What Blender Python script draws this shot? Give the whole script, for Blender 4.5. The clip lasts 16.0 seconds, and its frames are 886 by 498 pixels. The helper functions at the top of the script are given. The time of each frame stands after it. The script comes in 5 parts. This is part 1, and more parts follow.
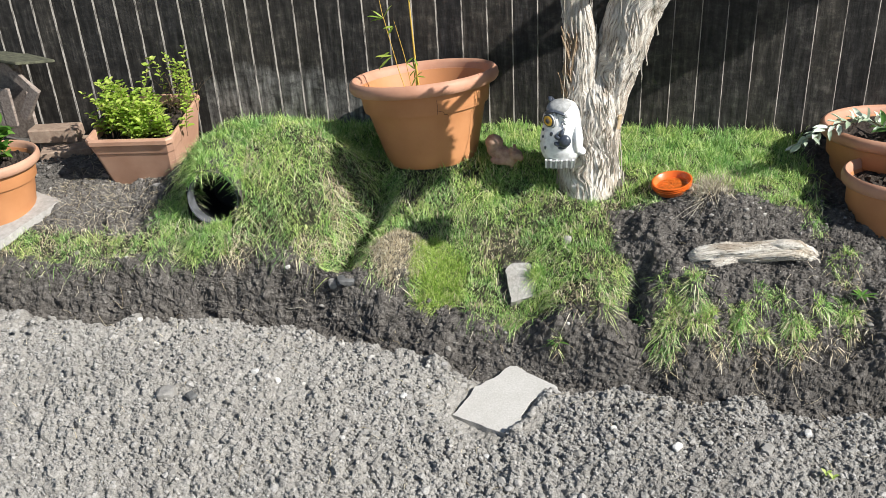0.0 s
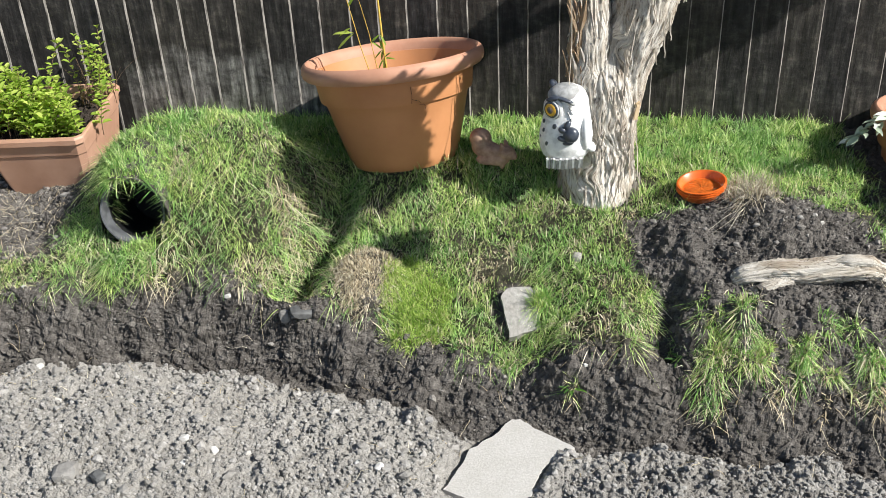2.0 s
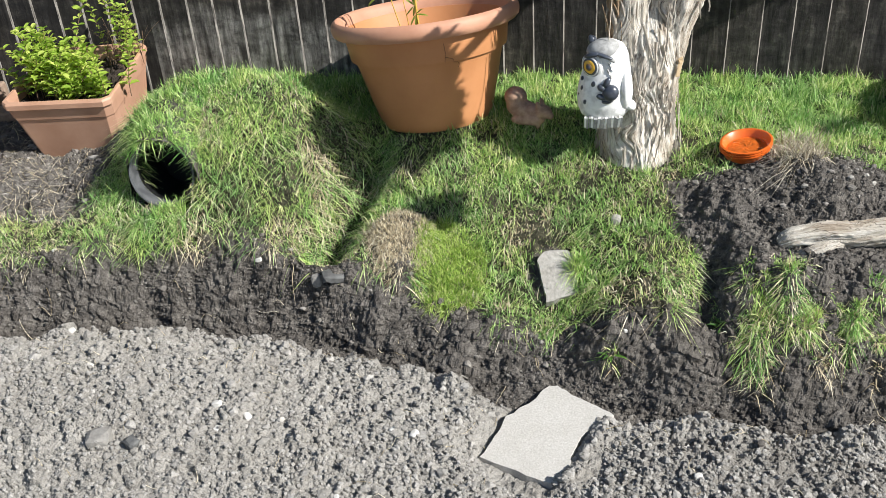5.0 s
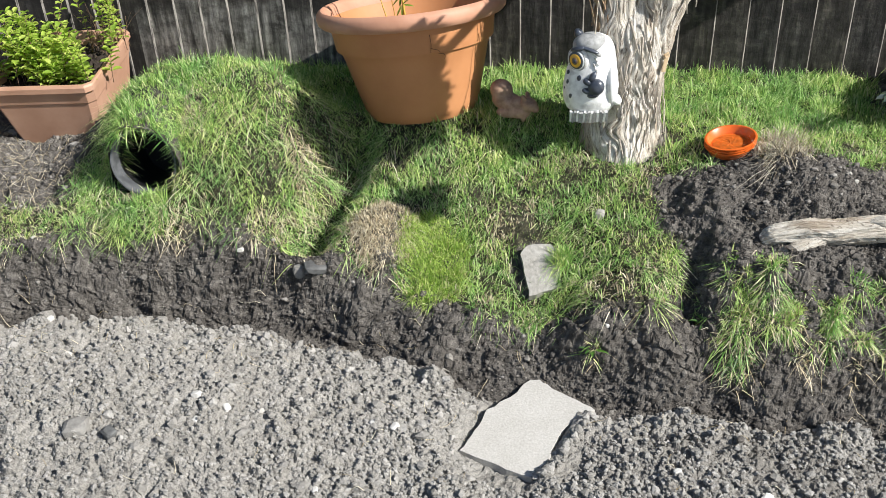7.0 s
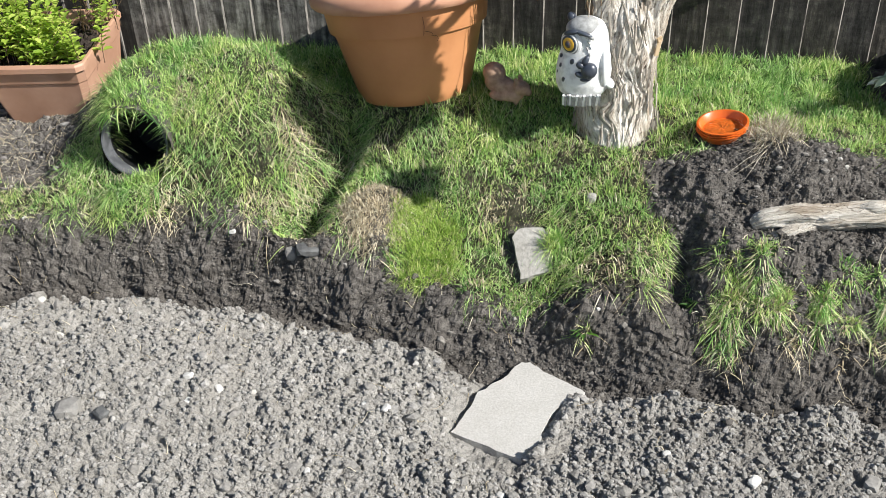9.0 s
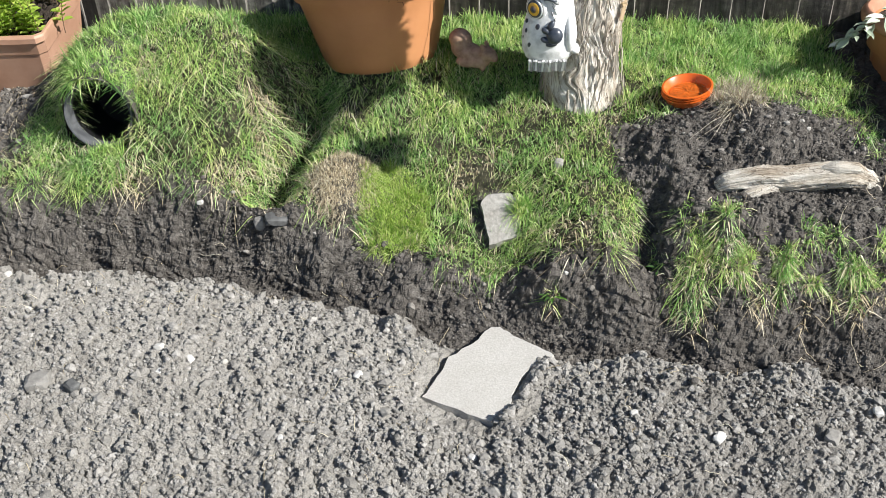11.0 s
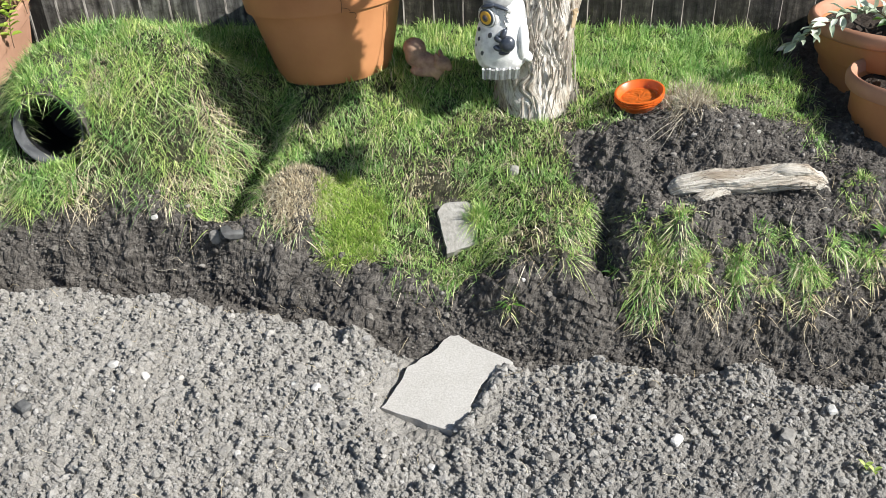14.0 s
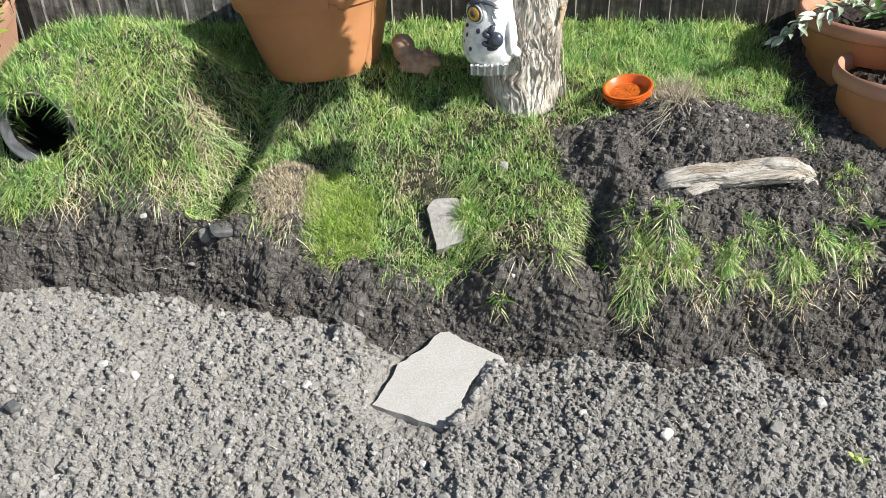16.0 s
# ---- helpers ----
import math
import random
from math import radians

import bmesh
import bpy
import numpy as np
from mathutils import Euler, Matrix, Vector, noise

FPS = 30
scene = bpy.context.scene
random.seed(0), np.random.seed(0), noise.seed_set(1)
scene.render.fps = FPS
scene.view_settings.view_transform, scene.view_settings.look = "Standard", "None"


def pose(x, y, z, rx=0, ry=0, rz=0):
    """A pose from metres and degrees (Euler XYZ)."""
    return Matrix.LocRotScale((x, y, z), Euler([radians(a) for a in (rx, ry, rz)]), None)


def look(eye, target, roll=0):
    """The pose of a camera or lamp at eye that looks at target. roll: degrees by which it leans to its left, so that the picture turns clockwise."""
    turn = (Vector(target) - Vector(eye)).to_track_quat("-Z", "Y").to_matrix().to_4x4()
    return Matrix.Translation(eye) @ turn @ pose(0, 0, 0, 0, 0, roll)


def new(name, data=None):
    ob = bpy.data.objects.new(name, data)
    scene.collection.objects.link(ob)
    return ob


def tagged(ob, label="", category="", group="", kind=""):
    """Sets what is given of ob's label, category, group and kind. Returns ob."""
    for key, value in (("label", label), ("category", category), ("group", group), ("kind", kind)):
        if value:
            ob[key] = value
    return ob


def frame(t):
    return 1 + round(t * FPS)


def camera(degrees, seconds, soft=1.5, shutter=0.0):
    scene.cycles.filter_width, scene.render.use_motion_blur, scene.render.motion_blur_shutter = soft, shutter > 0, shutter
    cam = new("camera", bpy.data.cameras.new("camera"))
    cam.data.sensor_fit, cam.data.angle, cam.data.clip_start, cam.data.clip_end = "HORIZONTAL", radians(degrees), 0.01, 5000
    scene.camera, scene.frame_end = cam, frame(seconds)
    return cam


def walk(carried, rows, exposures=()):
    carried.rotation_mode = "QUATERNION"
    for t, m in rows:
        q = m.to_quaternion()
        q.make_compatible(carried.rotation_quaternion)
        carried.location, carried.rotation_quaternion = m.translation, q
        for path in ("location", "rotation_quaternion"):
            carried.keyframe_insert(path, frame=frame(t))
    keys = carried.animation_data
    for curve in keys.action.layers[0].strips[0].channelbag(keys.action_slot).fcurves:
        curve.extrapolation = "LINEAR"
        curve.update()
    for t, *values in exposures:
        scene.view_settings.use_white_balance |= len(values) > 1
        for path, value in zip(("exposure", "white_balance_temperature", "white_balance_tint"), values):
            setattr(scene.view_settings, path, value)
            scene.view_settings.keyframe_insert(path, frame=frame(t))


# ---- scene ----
cam = camera(52.2, 16.0, soft=0.35)
# seconds, place in metres, turn in degrees
PATH = [
    (0.0, 0.8511, -3.4678, 1.6734, 62.241, 3.089, 12.713),
    (0.5, 0.7901, -3.3212, 1.6142, 62.221, 2.797, 11.865),
    (1.0, 0.7440, -3.2048, 1.5678, 62.522, 2.637, 10.778),
    (1.5, 0.6795, -3.0300, 1.4924, 62.284, 2.439, 10.035),
    (2.0, 0.6514, -2.9376, 1.4530, 62.022, 2.594, 9.705),
    (2.5, 0.6236, -2.8804, 1.4262, 61.789, 2.353, 9.491),
    (3.0, 0.6297, -2.8776, 1.4318, 61.818, 2.680, 10.282),
    (3.5, 0.6202, -2.8860, 1.4304, 61.898, 3.015, 10.546),
    (4.0, 0.6209, -2.8931, 1.4288, 61.069, 3.601, 11.205),
    (6.5, 0.6218, -2.8790, 1.4300, 59.151, 2.725, 10.770),
    (7.0, 0.6254, -2.8789, 1.4258, 59.113, 2.409, 10.741),
    (7.5, 0.6201, -2.8756, 1.4287, 58.769, 2.568, 10.581),
    (8.0, 0.6220, -2.8760, 1.4299, 58.540, 2.199, 10.789),
    (10.5, 0.6261, -2.8944, 1.4292, 56.468, 1.769, 9.123),
    (11.0, 0.6337, -2.8956, 1.4278, 56.047, 1.710, 8.405),
    (11.5, 0.6425, -2.8994, 1.4277, 56.523, 1.606, 7.827),
    (12.0, 0.6456, -2.8987, 1.4331, 57.062, 1.578, 7.284),
    (12.5, 0.6449, -2.8929, 1.4336, 57.164, 1.249, 6.412),
    (13.0, 0.6573, -2.8861, 1.4303, 56.989, 1.126, 5.858),
    (13.5, 0.6631, -2.8897, 1.4266, 56.813, 1.279, 5.709),
    (14.0, 0.6608, -2.8881, 1.4294, 56.452, 1.674, 6.015),
    (14.5, 0.6599, -2.8870, 1.4258, 55.835, 1.998, 6.085),
    (15.0, 0.6622, -2.8869, 1.4238, 55.391, 1.530, 5.635),
    (15.5, 0.6700, -2.8869, 1.4234, 55.604, 1.877, 5.411),
    (16.0, 0.6671, -2.8869, 1.4294, 56.192, 1.796, 5.347),
]
walk(cam, [(t, pose(*p)) for t, *p in PATH])

# ---- light ----
TO_SUN = Vector((0.749, -0.2435, 0.616)).normalized()
world = bpy.data.worlds.new("sky")
scene.world = world
world.use_nodes = True
wn, wl = world.node_tree.nodes, world.node_tree.links
sky = wn.new("ShaderNodeTexSky")
sky.sky_type, sky.sun_disc = "NISHITA", False
sky.sun_elevation = math.asin(TO_SUN.z)
sky.sun_rotation = math.atan2(TO_SUN.x, TO_SUN.y)
sky.dust_density = 0.6
wl.new(sky.outputs[0], wn["Background"].inputs[0])
wn["Background"].inputs[1].default_value = 0.07
sun_data = bpy.data.lights.new("sun", "SUN")
sun_data.energy, sun_data.angle, sun_data.color = 5.0, radians(0.55), (1.0, 0.985, 0.95)
sun = new("sun", sun_data)
sun.matrix_world = look(TO_SUN * 20, (0, 0, 0))
scene.view_settings.exposure = 0.67


# ---- materials ----
def material(name, rough=0.8, metal=0.0, spec=0.4):
    m = bpy.data.materials.new(name)
    m.use_nodes = True
    b = m.node_tree.nodes["Principled BSDF"]
    b.inputs["Roughness"].default_value = rough
    b.inputs["Metallic"].default_value = metal
    b.inputs["Specular IOR Level"].default_value = spec
    return m, m.node_tree.nodes, m.node_tree.links, b


def ramp(nodes, stops):
    r = nodes.new("ShaderNodeValToRGB")
    e = r.color_ramp.elements
    while len(e) < len(stops):
        e.new(0.5)
    for q, (p, c) in zip(e, stops):
        q.position, q.color = p, (*c, 1)
    return r


def noise_node(nodes, links, scale, detail=6.0, rough=0.6, stretch=(1, 1, 1), coord="Object"):
    tc, mp, n = nodes.new("ShaderNodeTexCoord"), nodes.new("ShaderNodeMapping"), nodes.new("ShaderNodeTexNoise")
    mp.inputs["Scale"].default_value = stretch
    n.inputs["Scale"].default_value, n.inputs["Detail"].default_value, n.inputs["Roughness"].default_value = scale, detail, rough
    links.new(tc.outputs[coord], mp.inputs[0])
    links.new(mp.outputs[0], n.inputs["Vector"])
    return n


def blend(nodes, links, fac, a, b, mode="MIX"):
    x = nodes.new("ShaderNodeMix")
    x.data_type, x.blend_type = "RGBA", mode
    for sock, v in ((x.inputs[0], fac), (x.inputs[6], a), (x.inputs[7], b)):
        if isinstance(v, (int, float)):
            sock.default_value = v
        elif isinstance(v, tuple):
            sock.default_value = (*v, 1)
        else:
            links.new(v, sock)
    return x.outputs[2]


def bump(nodes, links, b, height, strength, dist):
    k = nodes.new("ShaderNodeBump")
    k.inputs["Strength"].default_value, k.inputs["Distance"].default_value = strength, dist
    links.new(height, k.inputs["Height"])
    links.new(k.outputs[0], b.inputs["Normal"])


def grained(name, stops, scale, stops2=None, scale2=None, fac2=0.5, rough=0.85, bmp=0.4, dist=0.004, spec=0.35, stretch=(1, 1, 1), coord="Object"):
    """A surface with grain at one scale and broad stains at another."""
    m, n, l, b = material(name, rough, spec=spec)
    a = noise_node(n, l, scale, stretch=stretch, coord=coord)
    r = ramp(n, stops)
    l.new(a.outputs[0], r.inputs[0])
    col = r.outputs[0]
    if stops2:
        c = noise_node(n, l, scale2, 3.0, coord=coord)
        r2 = ramp(n, stops2)
        l.new(c.outputs[0], r2.inputs[0])
        col = blend(n, l, fac2, col, r2.outputs[0], "MULTIPLY")
    l.new(col, b.inputs["Base Color"])
    bump(n, l, b, a.outputs[0], bmp, dist)
    return m


def per_island(name, stops, rough=0.6, spec=0.3, through_light=0.0, vary=None, pitted=0.0):
    """Colour varied from piece to piece of one mesh."""
    m, n, l, b = material(name, rough, spec=spec)
    g = n.new("ShaderNodeNewGeometry")
    r = ramp(n, stops)
    l.new(g.outputs["Random Per Island"], r.inputs[0])
    col = r.outputs[0]
    if vary:
        a = noise_node(n, l, vary[0], 2.0)
        r2 = ramp(n, vary[1])
        l.new(a.outputs[0], r2.inputs[0])
        col = blend(n, l, 0.8, col, r2.outputs[0], "MULTIPLY")
    l.new(col, b.inputs["Base Color"])
    if pitted:
        pit = noise_node(n, l, 420, 5, 0.7)
        bump(n, l, b, pit.outputs[0], pitted, 0.003)
    if through_light:
        t, mx = n.new("ShaderNodeBsdfTranslucent"), n.new("ShaderNodeMixShader")
        mx.inputs[0].default_value = through_light
        l.new(col, t.inputs[0])
        l.new(b.outputs[0], mx.inputs[1])
        l.new(t.outputs[0], mx.inputs[2])
        l.new(mx.outputs[0], n["Material Output"].inputs[0])
    return m


def ground_material():
    """Moist dark loam and dry crumbled soil; the attribute 'dry' tells which lies where."""
    m, n, l, b = material("soil", 0.95, spec=0.15)
    fine, mid, broad = noise_node(n, l, 260, 4), noise_node(n, l, 45, 5), noise_node(n, l, 5, 3)
    wet = ramp(n, [(0.3, (0.06, 0.054, 0.048)), (0.52, (0.128, 0.116, 0.103)), (0.75, (0.23, 0.21, 0.188))])
    dry = ramp(n, [(0.2, (0.25, 0.236, 0.212)), (0.5, (0.325, 0.308, 0.28)), (0.8, (0.40, 0.382, 0.35))])
    l.new(mid.outputs[0], wet.inputs[0])
    l.new(mid.outputs[0], dry.inputs[0])
    at = n.new("ShaderNodeAttribute")
    at.attribute_name = "dry"
    col = blend(n, l, at.outputs["Fac"], wet.outputs[0], dry.outputs[0])
    # soil under turf goes near black: shade between the blades, put into the colour
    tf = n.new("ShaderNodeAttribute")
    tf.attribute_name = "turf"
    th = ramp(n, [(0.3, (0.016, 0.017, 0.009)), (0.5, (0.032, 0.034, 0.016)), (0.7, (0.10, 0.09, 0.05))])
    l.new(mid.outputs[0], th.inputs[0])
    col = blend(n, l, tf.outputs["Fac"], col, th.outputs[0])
    st = ramp(n, [(0.3, (0.72, 0.71, 0.69)), (0.65, (1, 1, 1))])
    l.new(broad.outputs[0], st.inputs[0])
    col = blend(n, l, 0.7, col, st.outputs[0], "MULTIPLY")
    gr = ramp(n, [(0.34, (0.55, 0.55, 0.55)), (0.5, (0.98, 0.98, 0.98)), (0.66, (1.2, 1.2, 1.2))])
    l.new(fine.outputs[0], gr.inputs[0])
    col = blend(n, l, 0.7, col, gr.outputs[0], "MULTIPLY")
    l.new(col, b.inputs["Base Color"])
    bump(n, l, b, fine.outputs[0], 0.9, 0.006)
    return m


def board_material():
    """Dark stained timber with streaks of the grain; weathered grey along the foot of some boards."""
    m, n, l, b = material("stained_board", 0.75, spec=0.25)
    grain = noise_node(n, l, 15, 8, 0.56, (3.6, 3.6, 0.5))
    oi = n.new("ShaderNodeObjectInfo")
    r = ramp(n, [(0.26, (0.020, 0.0187, 0.017)), (0.52, (0.045, 0.0415, 0.037)), (0.78, (0.105, 0.096, 0.086))])
    l.new(grain.outputs[0], r.inputs[0])
    tint = ramp(n, [(0.0, (0.65, 0.66, 0.70)), (1.0, (1.25, 1.2, 1.12))])
    l.new(oi.outputs["Random"], tint.inputs[0])
    col = blend(n, l, 1.0, r.outputs[0], tint.outputs[0], "MULTIPLY")
    saw = noise_node(n, l, 13, 10, 0.78, (1.0, 1.0, 1.7))
    sr = ramp(n, [(0.36, (0.45, 0.45, 0.46)), (0.53, (1.0, 1.0, 1.0)), (0.68, (2.3, 2.25, 2.15))])
    l.new(saw.outputs[0], sr.inputs[0])
    col = blend(n, l, 0.85, col, sr.outputs[0], "MULTIPLY")
    # bare grey foot
    geo, sx = n.new("ShaderNodeNewGeometry"), n.new("ShaderNodeSeparateXYZ")
    l.new(geo.outputs["Position"], sx.inputs[0])
    rough_edge = noise_node(n, l, 20, 6, 0.75, (1, 1, 1.2))

    def calc(op, a, c=None):
        k = n.new("ShaderNodeMath")
        k.operation = op
        for s, v in zip(k.inputs, (a, c)):
            if v is None:
                continue
            if isinstance(v, (int, float)):
                s.default_value = v
            else:
                l.new(v, s)
        return k.outputs[0]

    top = calc("ADD", calc("MULTIPLY", oi.outputs["Random"], 0.10), calc("MULTIPLY", rough_edge.outputs[0], 0.08))
    band = calc("MINIMUM", calc("MAXIMUM", calc("MULTIPLY", calc("SUBTRACT", 0.51, calc("SUBTRACT", sx.outputs[2], top)), 22), 0), 1)
    left = calc("MULTIPLY", calc("GREATER_THAN", sx.outputs[0], -1.05), calc("LESS_THAN", sx.outputs[0], -0.22))
    right = calc("MULTIPLY", calc("GREATER_THAN", sx.outputs[0], 0.9), 0.08)
    worn = calc("MULTIPLY", band, calc("ADD", left, right))
    grey = ramp(n, [(0.33, (0.05, 0.047, 0.043)), (0.5, (0.18, 0.17, 0.153)), (0.68, (0.38, 0.36, 0.325))])
    l.new(grain.outputs[0], grey.inputs[0])
    patch = ramp(n, [(0.38, (0, 0, 0)), (0.58, (1, 1, 1))])
    l.new(saw.outputs[0], patch.inputs[0])
    col = blend(n, l, calc("MULTIPLY", calc("MULTIPLY", worn, 0.85), calc("ADD", patch.outputs[0], 0.25)), col, grey.outputs[0])
    l.new(col, b.inputs["Base Color"])
    bump(n, l, b, calc("ADD", grain.outputs[0], saw.outputs[0]), 0.6, 0.005)
    return m


M_SOIL = ground_material()
M_BOARD = board_material()
M_EDGE = grained("pale_board_edge", [(0.36, (0.05, 0.045, 0.04)), (0.5, (0.2, 0.185, 0.165)), (0.7, (0.34, 0.315, 0.28))], 30, stretch=(4, 4, 0.6), rough=0.9, bmp=0.3)
M_TERRA = grained("terracotta_plastic", [(0.3, (0.46, 0.20, 0.082)), (0.7, (0.53, 0.243, 0.107))], 9, [(0.35, (0.78, 0.76, 0.74)), (0.7, (1, 1, 1))], 2.5, 0.6, rough=0.55, bmp=0.06, dist=0.002, spec=0.35)
M_TERRA_RIM = grained("faded_rim", [(0.3, (0.45, 0.225, 0.14)), (0.7, (0.53, 0.29, 0.19))], 14, [(0.35, (0.82, 0.8, 0.8)), (0.7, (1, 1, 1))], 4, 0.6, rough=0.6, bmp=0.08, dist=0.002)
M_TERRA_PALE = grained("pale_terracotta", [(0.3, (0.43, 0.24, 0.155)), (0.7, (0.54, 0.33, 0.23))], 9, [(0.35, (0.75, 0.72, 0.7)), (0.7, (1, 1, 1))], 3, 0.6, rough=0.6, bmp=0.06, dist=0.002)
M_COMPOST = grained("compost", [(0.3, (0.016, 0.011, 0.008)), (0.6, (0.045, 0.034, 0.026)), (0.8, (0.14, 0.11, 0.08))], 90, rough=0.95, bmp=1.0, dist=0.01)
M_SLAB = grained("pale_sandstone", [(0.3, (0.41, 0.39, 0.355)), (0.7, (0.54, 0.52, 0.485))], 190, [(0.3, (0.86, 0.85, 0.83)), (0.7, (1, 1, 1))], 16, 0.6, rough=0.9, bmp=0.35, dist=0.003)
M_FLAT = grained("weathered_stone", [(0.3, (0.27, 0.257, 0.232)), (0.7, (0.43, 0.412, 0.375))], 90, [(0.3, (0.7, 0.68, 0.64)), (0.7, (1, 1, 1))], 18, 0.7, rough=0.9, bmp=0.5, dist=0.004, stretch=(1, 0.7, 1))
M_ORANGE = grained("orange_plastic", [(0.3, (0.60, 0.105, 0.014)), (0.7, (0.70, 0.14, 0.02))], 30, rough=0.35, bmp=0.03, dist=0.001, spec=0.5)
M_LEAF = per_island("fresh_leaf", [(0.0, (0.24, 0.38, 0.05)), (0.5, (0.42, 0.57, 0.09)), (1.0, (0.62, 0.70, 0.18))], 0.5, through_light=0.5)
M_GRASS = per_island("grass_blade", [(0.0, (0.08, 0.18, 0.045)), (0.25, (0.22, 0.40, 0.115)), (0.7, (0.50, 0.67, 0.25)), (0.92, (0.76, 0.83, 0.46)), (1.0, (0.86, 0.84, 0.62))], 0.6, through_light=0.4, vary=(9, [(0.34, (0.74, 0.92, 0.78)), (0.62, (1.16, 1.08, 0.86))]))
M_BRIGHT = per_island("bright_grass_blade", [(0.0, (0.14, 0.26, 0.04)), (0.5, (0.40, 0.56, 0.11)), (0.85, (0.58, 0.68, 0.22)), (1.0, (0.75, 0.68, 0.40))], 0.5, through_light=0.4)
M_STRAW = per_island("straw_blade", [(0.0, (0.28, 0.22, 0.13)), (0.5, (0.58, 0.49, 0.33)), (1.0, (0.80, 0.73, 0.56))], 0.7, through_light=0.15)
M_WHITE = grained("white_resin", [(0.3, (0.68, 0.68, 0.66)), (0.6, (0.82, 0.82, 0.80))], 55, [(0.34, (0.7, 0.7, 0.7)), (0.46, (1, 1, 1))], 26, 0.75, rough=0.45, bmp=0.15, dist=0.002, spec=0.5)
M_DARK = grained("slate_blue_resin", [(0.3, (0.025, 0.03, 0.042)), (0.7, (0.06, 0.07, 0.09))], 40, rough=0.3, bmp=0.1, dist=0.002, spec=0.6)
M_GREY = grained("grey_resin", [(0.3, (0.22, 0.22, 0.21)), (0.7, (0.42, 0.42, 0.41))], 70, rough=0.55, bmp=0.2, dist=0.002)
M_YELLOW = grained("amber_paint", [(0.3, (0.62, 0.33, 0.03)), (0.7, (0.75, 0.45, 0.05))], 40, rough=0.3, bmp=0.05, dist=0.001, spec=0.6)
M_BROWN = grained("brown_stone_resin", [(0.3, (0.26, 0.16, 0.11)), (0.7, (0.48, 0.33, 0.24))], 45, [(0.3, (0.7, 0.66, 0.62)), (0.7, (1.1, 1.05, 1.0))], 12, 0.7, rough=0.8, bmp=0.4, dist=0.003)
M_PIPE = grained("grey_pipe_plastic", [(0.3, (0.06, 0.063, 0.068)), (0.7, (0.14, 0.145, 0.15))], 25, rough=0.6, bmp=0.1, dist=0.002)
M_BLACK = grained("black_cracks_pipe_shade", [(0.3, (0.006, 0.006, 0.007)), (0.7, (0.014, 0.014, 0.015))], 25, rough=0.6, bmp=0.1, dist=0.002)
M_STONE = per_island("grey_pebble", [(0.0, (0.10, 0.09, 0.08)), (0.6, (0.24, 0.22, 0.20)), (1.0, (0.42, 0.40, 0.36))], 0.85, vary=(60, [(0.3, (0.7, 0.7, 0.7)), (0.7, (1.1, 1.1, 1.1))]))
M_CRUMB_DRY = per_island("dry_crumb", [(0.0, (0.25, 0.236, 0.212)), (0.6, (0.33, 0.314, 0.287)), (1.0, (0.42, 0.40, 0.37))], 0.95, 0.15, pitted=0.9, vary=(90, [(0.3, (0.75, 0.75, 0.75)), (0.7, (1.1, 1.1, 1.1))]))
M_CRUMB_WET = per_island("moist_crumb", [(0.0, (0.07, 0.063, 0.056)), (0.8, (0.145, 0.132, 0.118)), (1.0, (0.27, 0.25, 0.22))], 0.9, 0.2, pitted=0.9, vary=(90, [(0.3, (0.7, 0.7, 0.7)), (0.7, (1.1, 1.1, 1.1))]))
M_PALE_STONE = grained("pale_pebble", [(0.3, (0.45, 0.43, 0.39)), (0.7, (0.68, 0.66, 0.62))], 60, rough=0.7, bmp=0.3, dist=0.003)
M_ROCK = grained("grey_rock", [(0.3, (0.17, 0.16, 0.145)), (0.7, (0.30, 0.285, 0.26))], 50, rough=0.9, bmp=0.5, dist=0.004)
M_DARK_ROCK = grained("slate_rock", [(0.3, (0.06, 0.06, 0.06)), (0.7, (0.13, 0.13, 0.125))], 40, rough=0.7, bmp=0.4, dist=0.004)
M_CANE = per_island("bamboo_cane", [(0.0, (0.45, 0.27, 0.05)), (1.0, (0.62, 0.42, 0.09))], 0.4)
M_TWIG = grained("brown_twig", [(0.3, (0.10, 0.06, 0.035)), (0.7, (0.24, 0.16, 0.10))], 50, rough=0.85, bmp=0.4, dist=0.002)
M_DEEP_LEAF = per_island("deep_green_leaf", [(0.0, (0.04, 0.10, 0.02)), (0.5, (0.08, 0.19, 0.03)), (1.0, (0.17, 0.33, 0.05))], 0.4, 0.5, through_light=0.25)
M_SILVER_LEAF = per_island("silvery_leaf", [(0.0, (0.30, 0.37, 0.25)), (0.5, (0.48, 0.55, 0.42)), (1.0, (0.66, 0.70, 0.60))], 0.5, 0.4, through_light=0.2)
M_BAMBOO_LEAF = per_island("bamboo_leaf", [(0.0, (0.20, 0.33, 0.04)), (1.0, (0.42, 0.50, 0.10))], 0.5, through_light=0.35)
M_CONCRETE = grained("pale_concrete", [(0.3, (0.30, 0.285, 0.26)), (0.7, (0.42, 0.40, 0.375))], 60, [(0.3, (0.75, 0.74, 0.72)), (0.7, (1, 1, 1))], 8, 0.7, rough=0.9, bmp=0.3, dist=0.003)
M_BRICK = grained("old_brick", [(0.3, (0.22, 0.15, 0.11)), (0.7, (0.36, 0.28, 0.21))], 40, [(0.3, (0.7, 0.68, 0.65)), (0.7, (1.05, 1, 1))], 12, 0.7, rough=0.9, bmp=0.5, dist=0.004)
M_OLDWOOD = grained("weathered_plank", [(0.3, (0.15, 0.115, 0.095)), (0.55, (0.27, 0.22, 0.185)), (0.75, (0.36, 0.31, 0.27))], 14, stretch=(6, 1, 6), rough=0.85, bmp=0.5, dist=0.003)
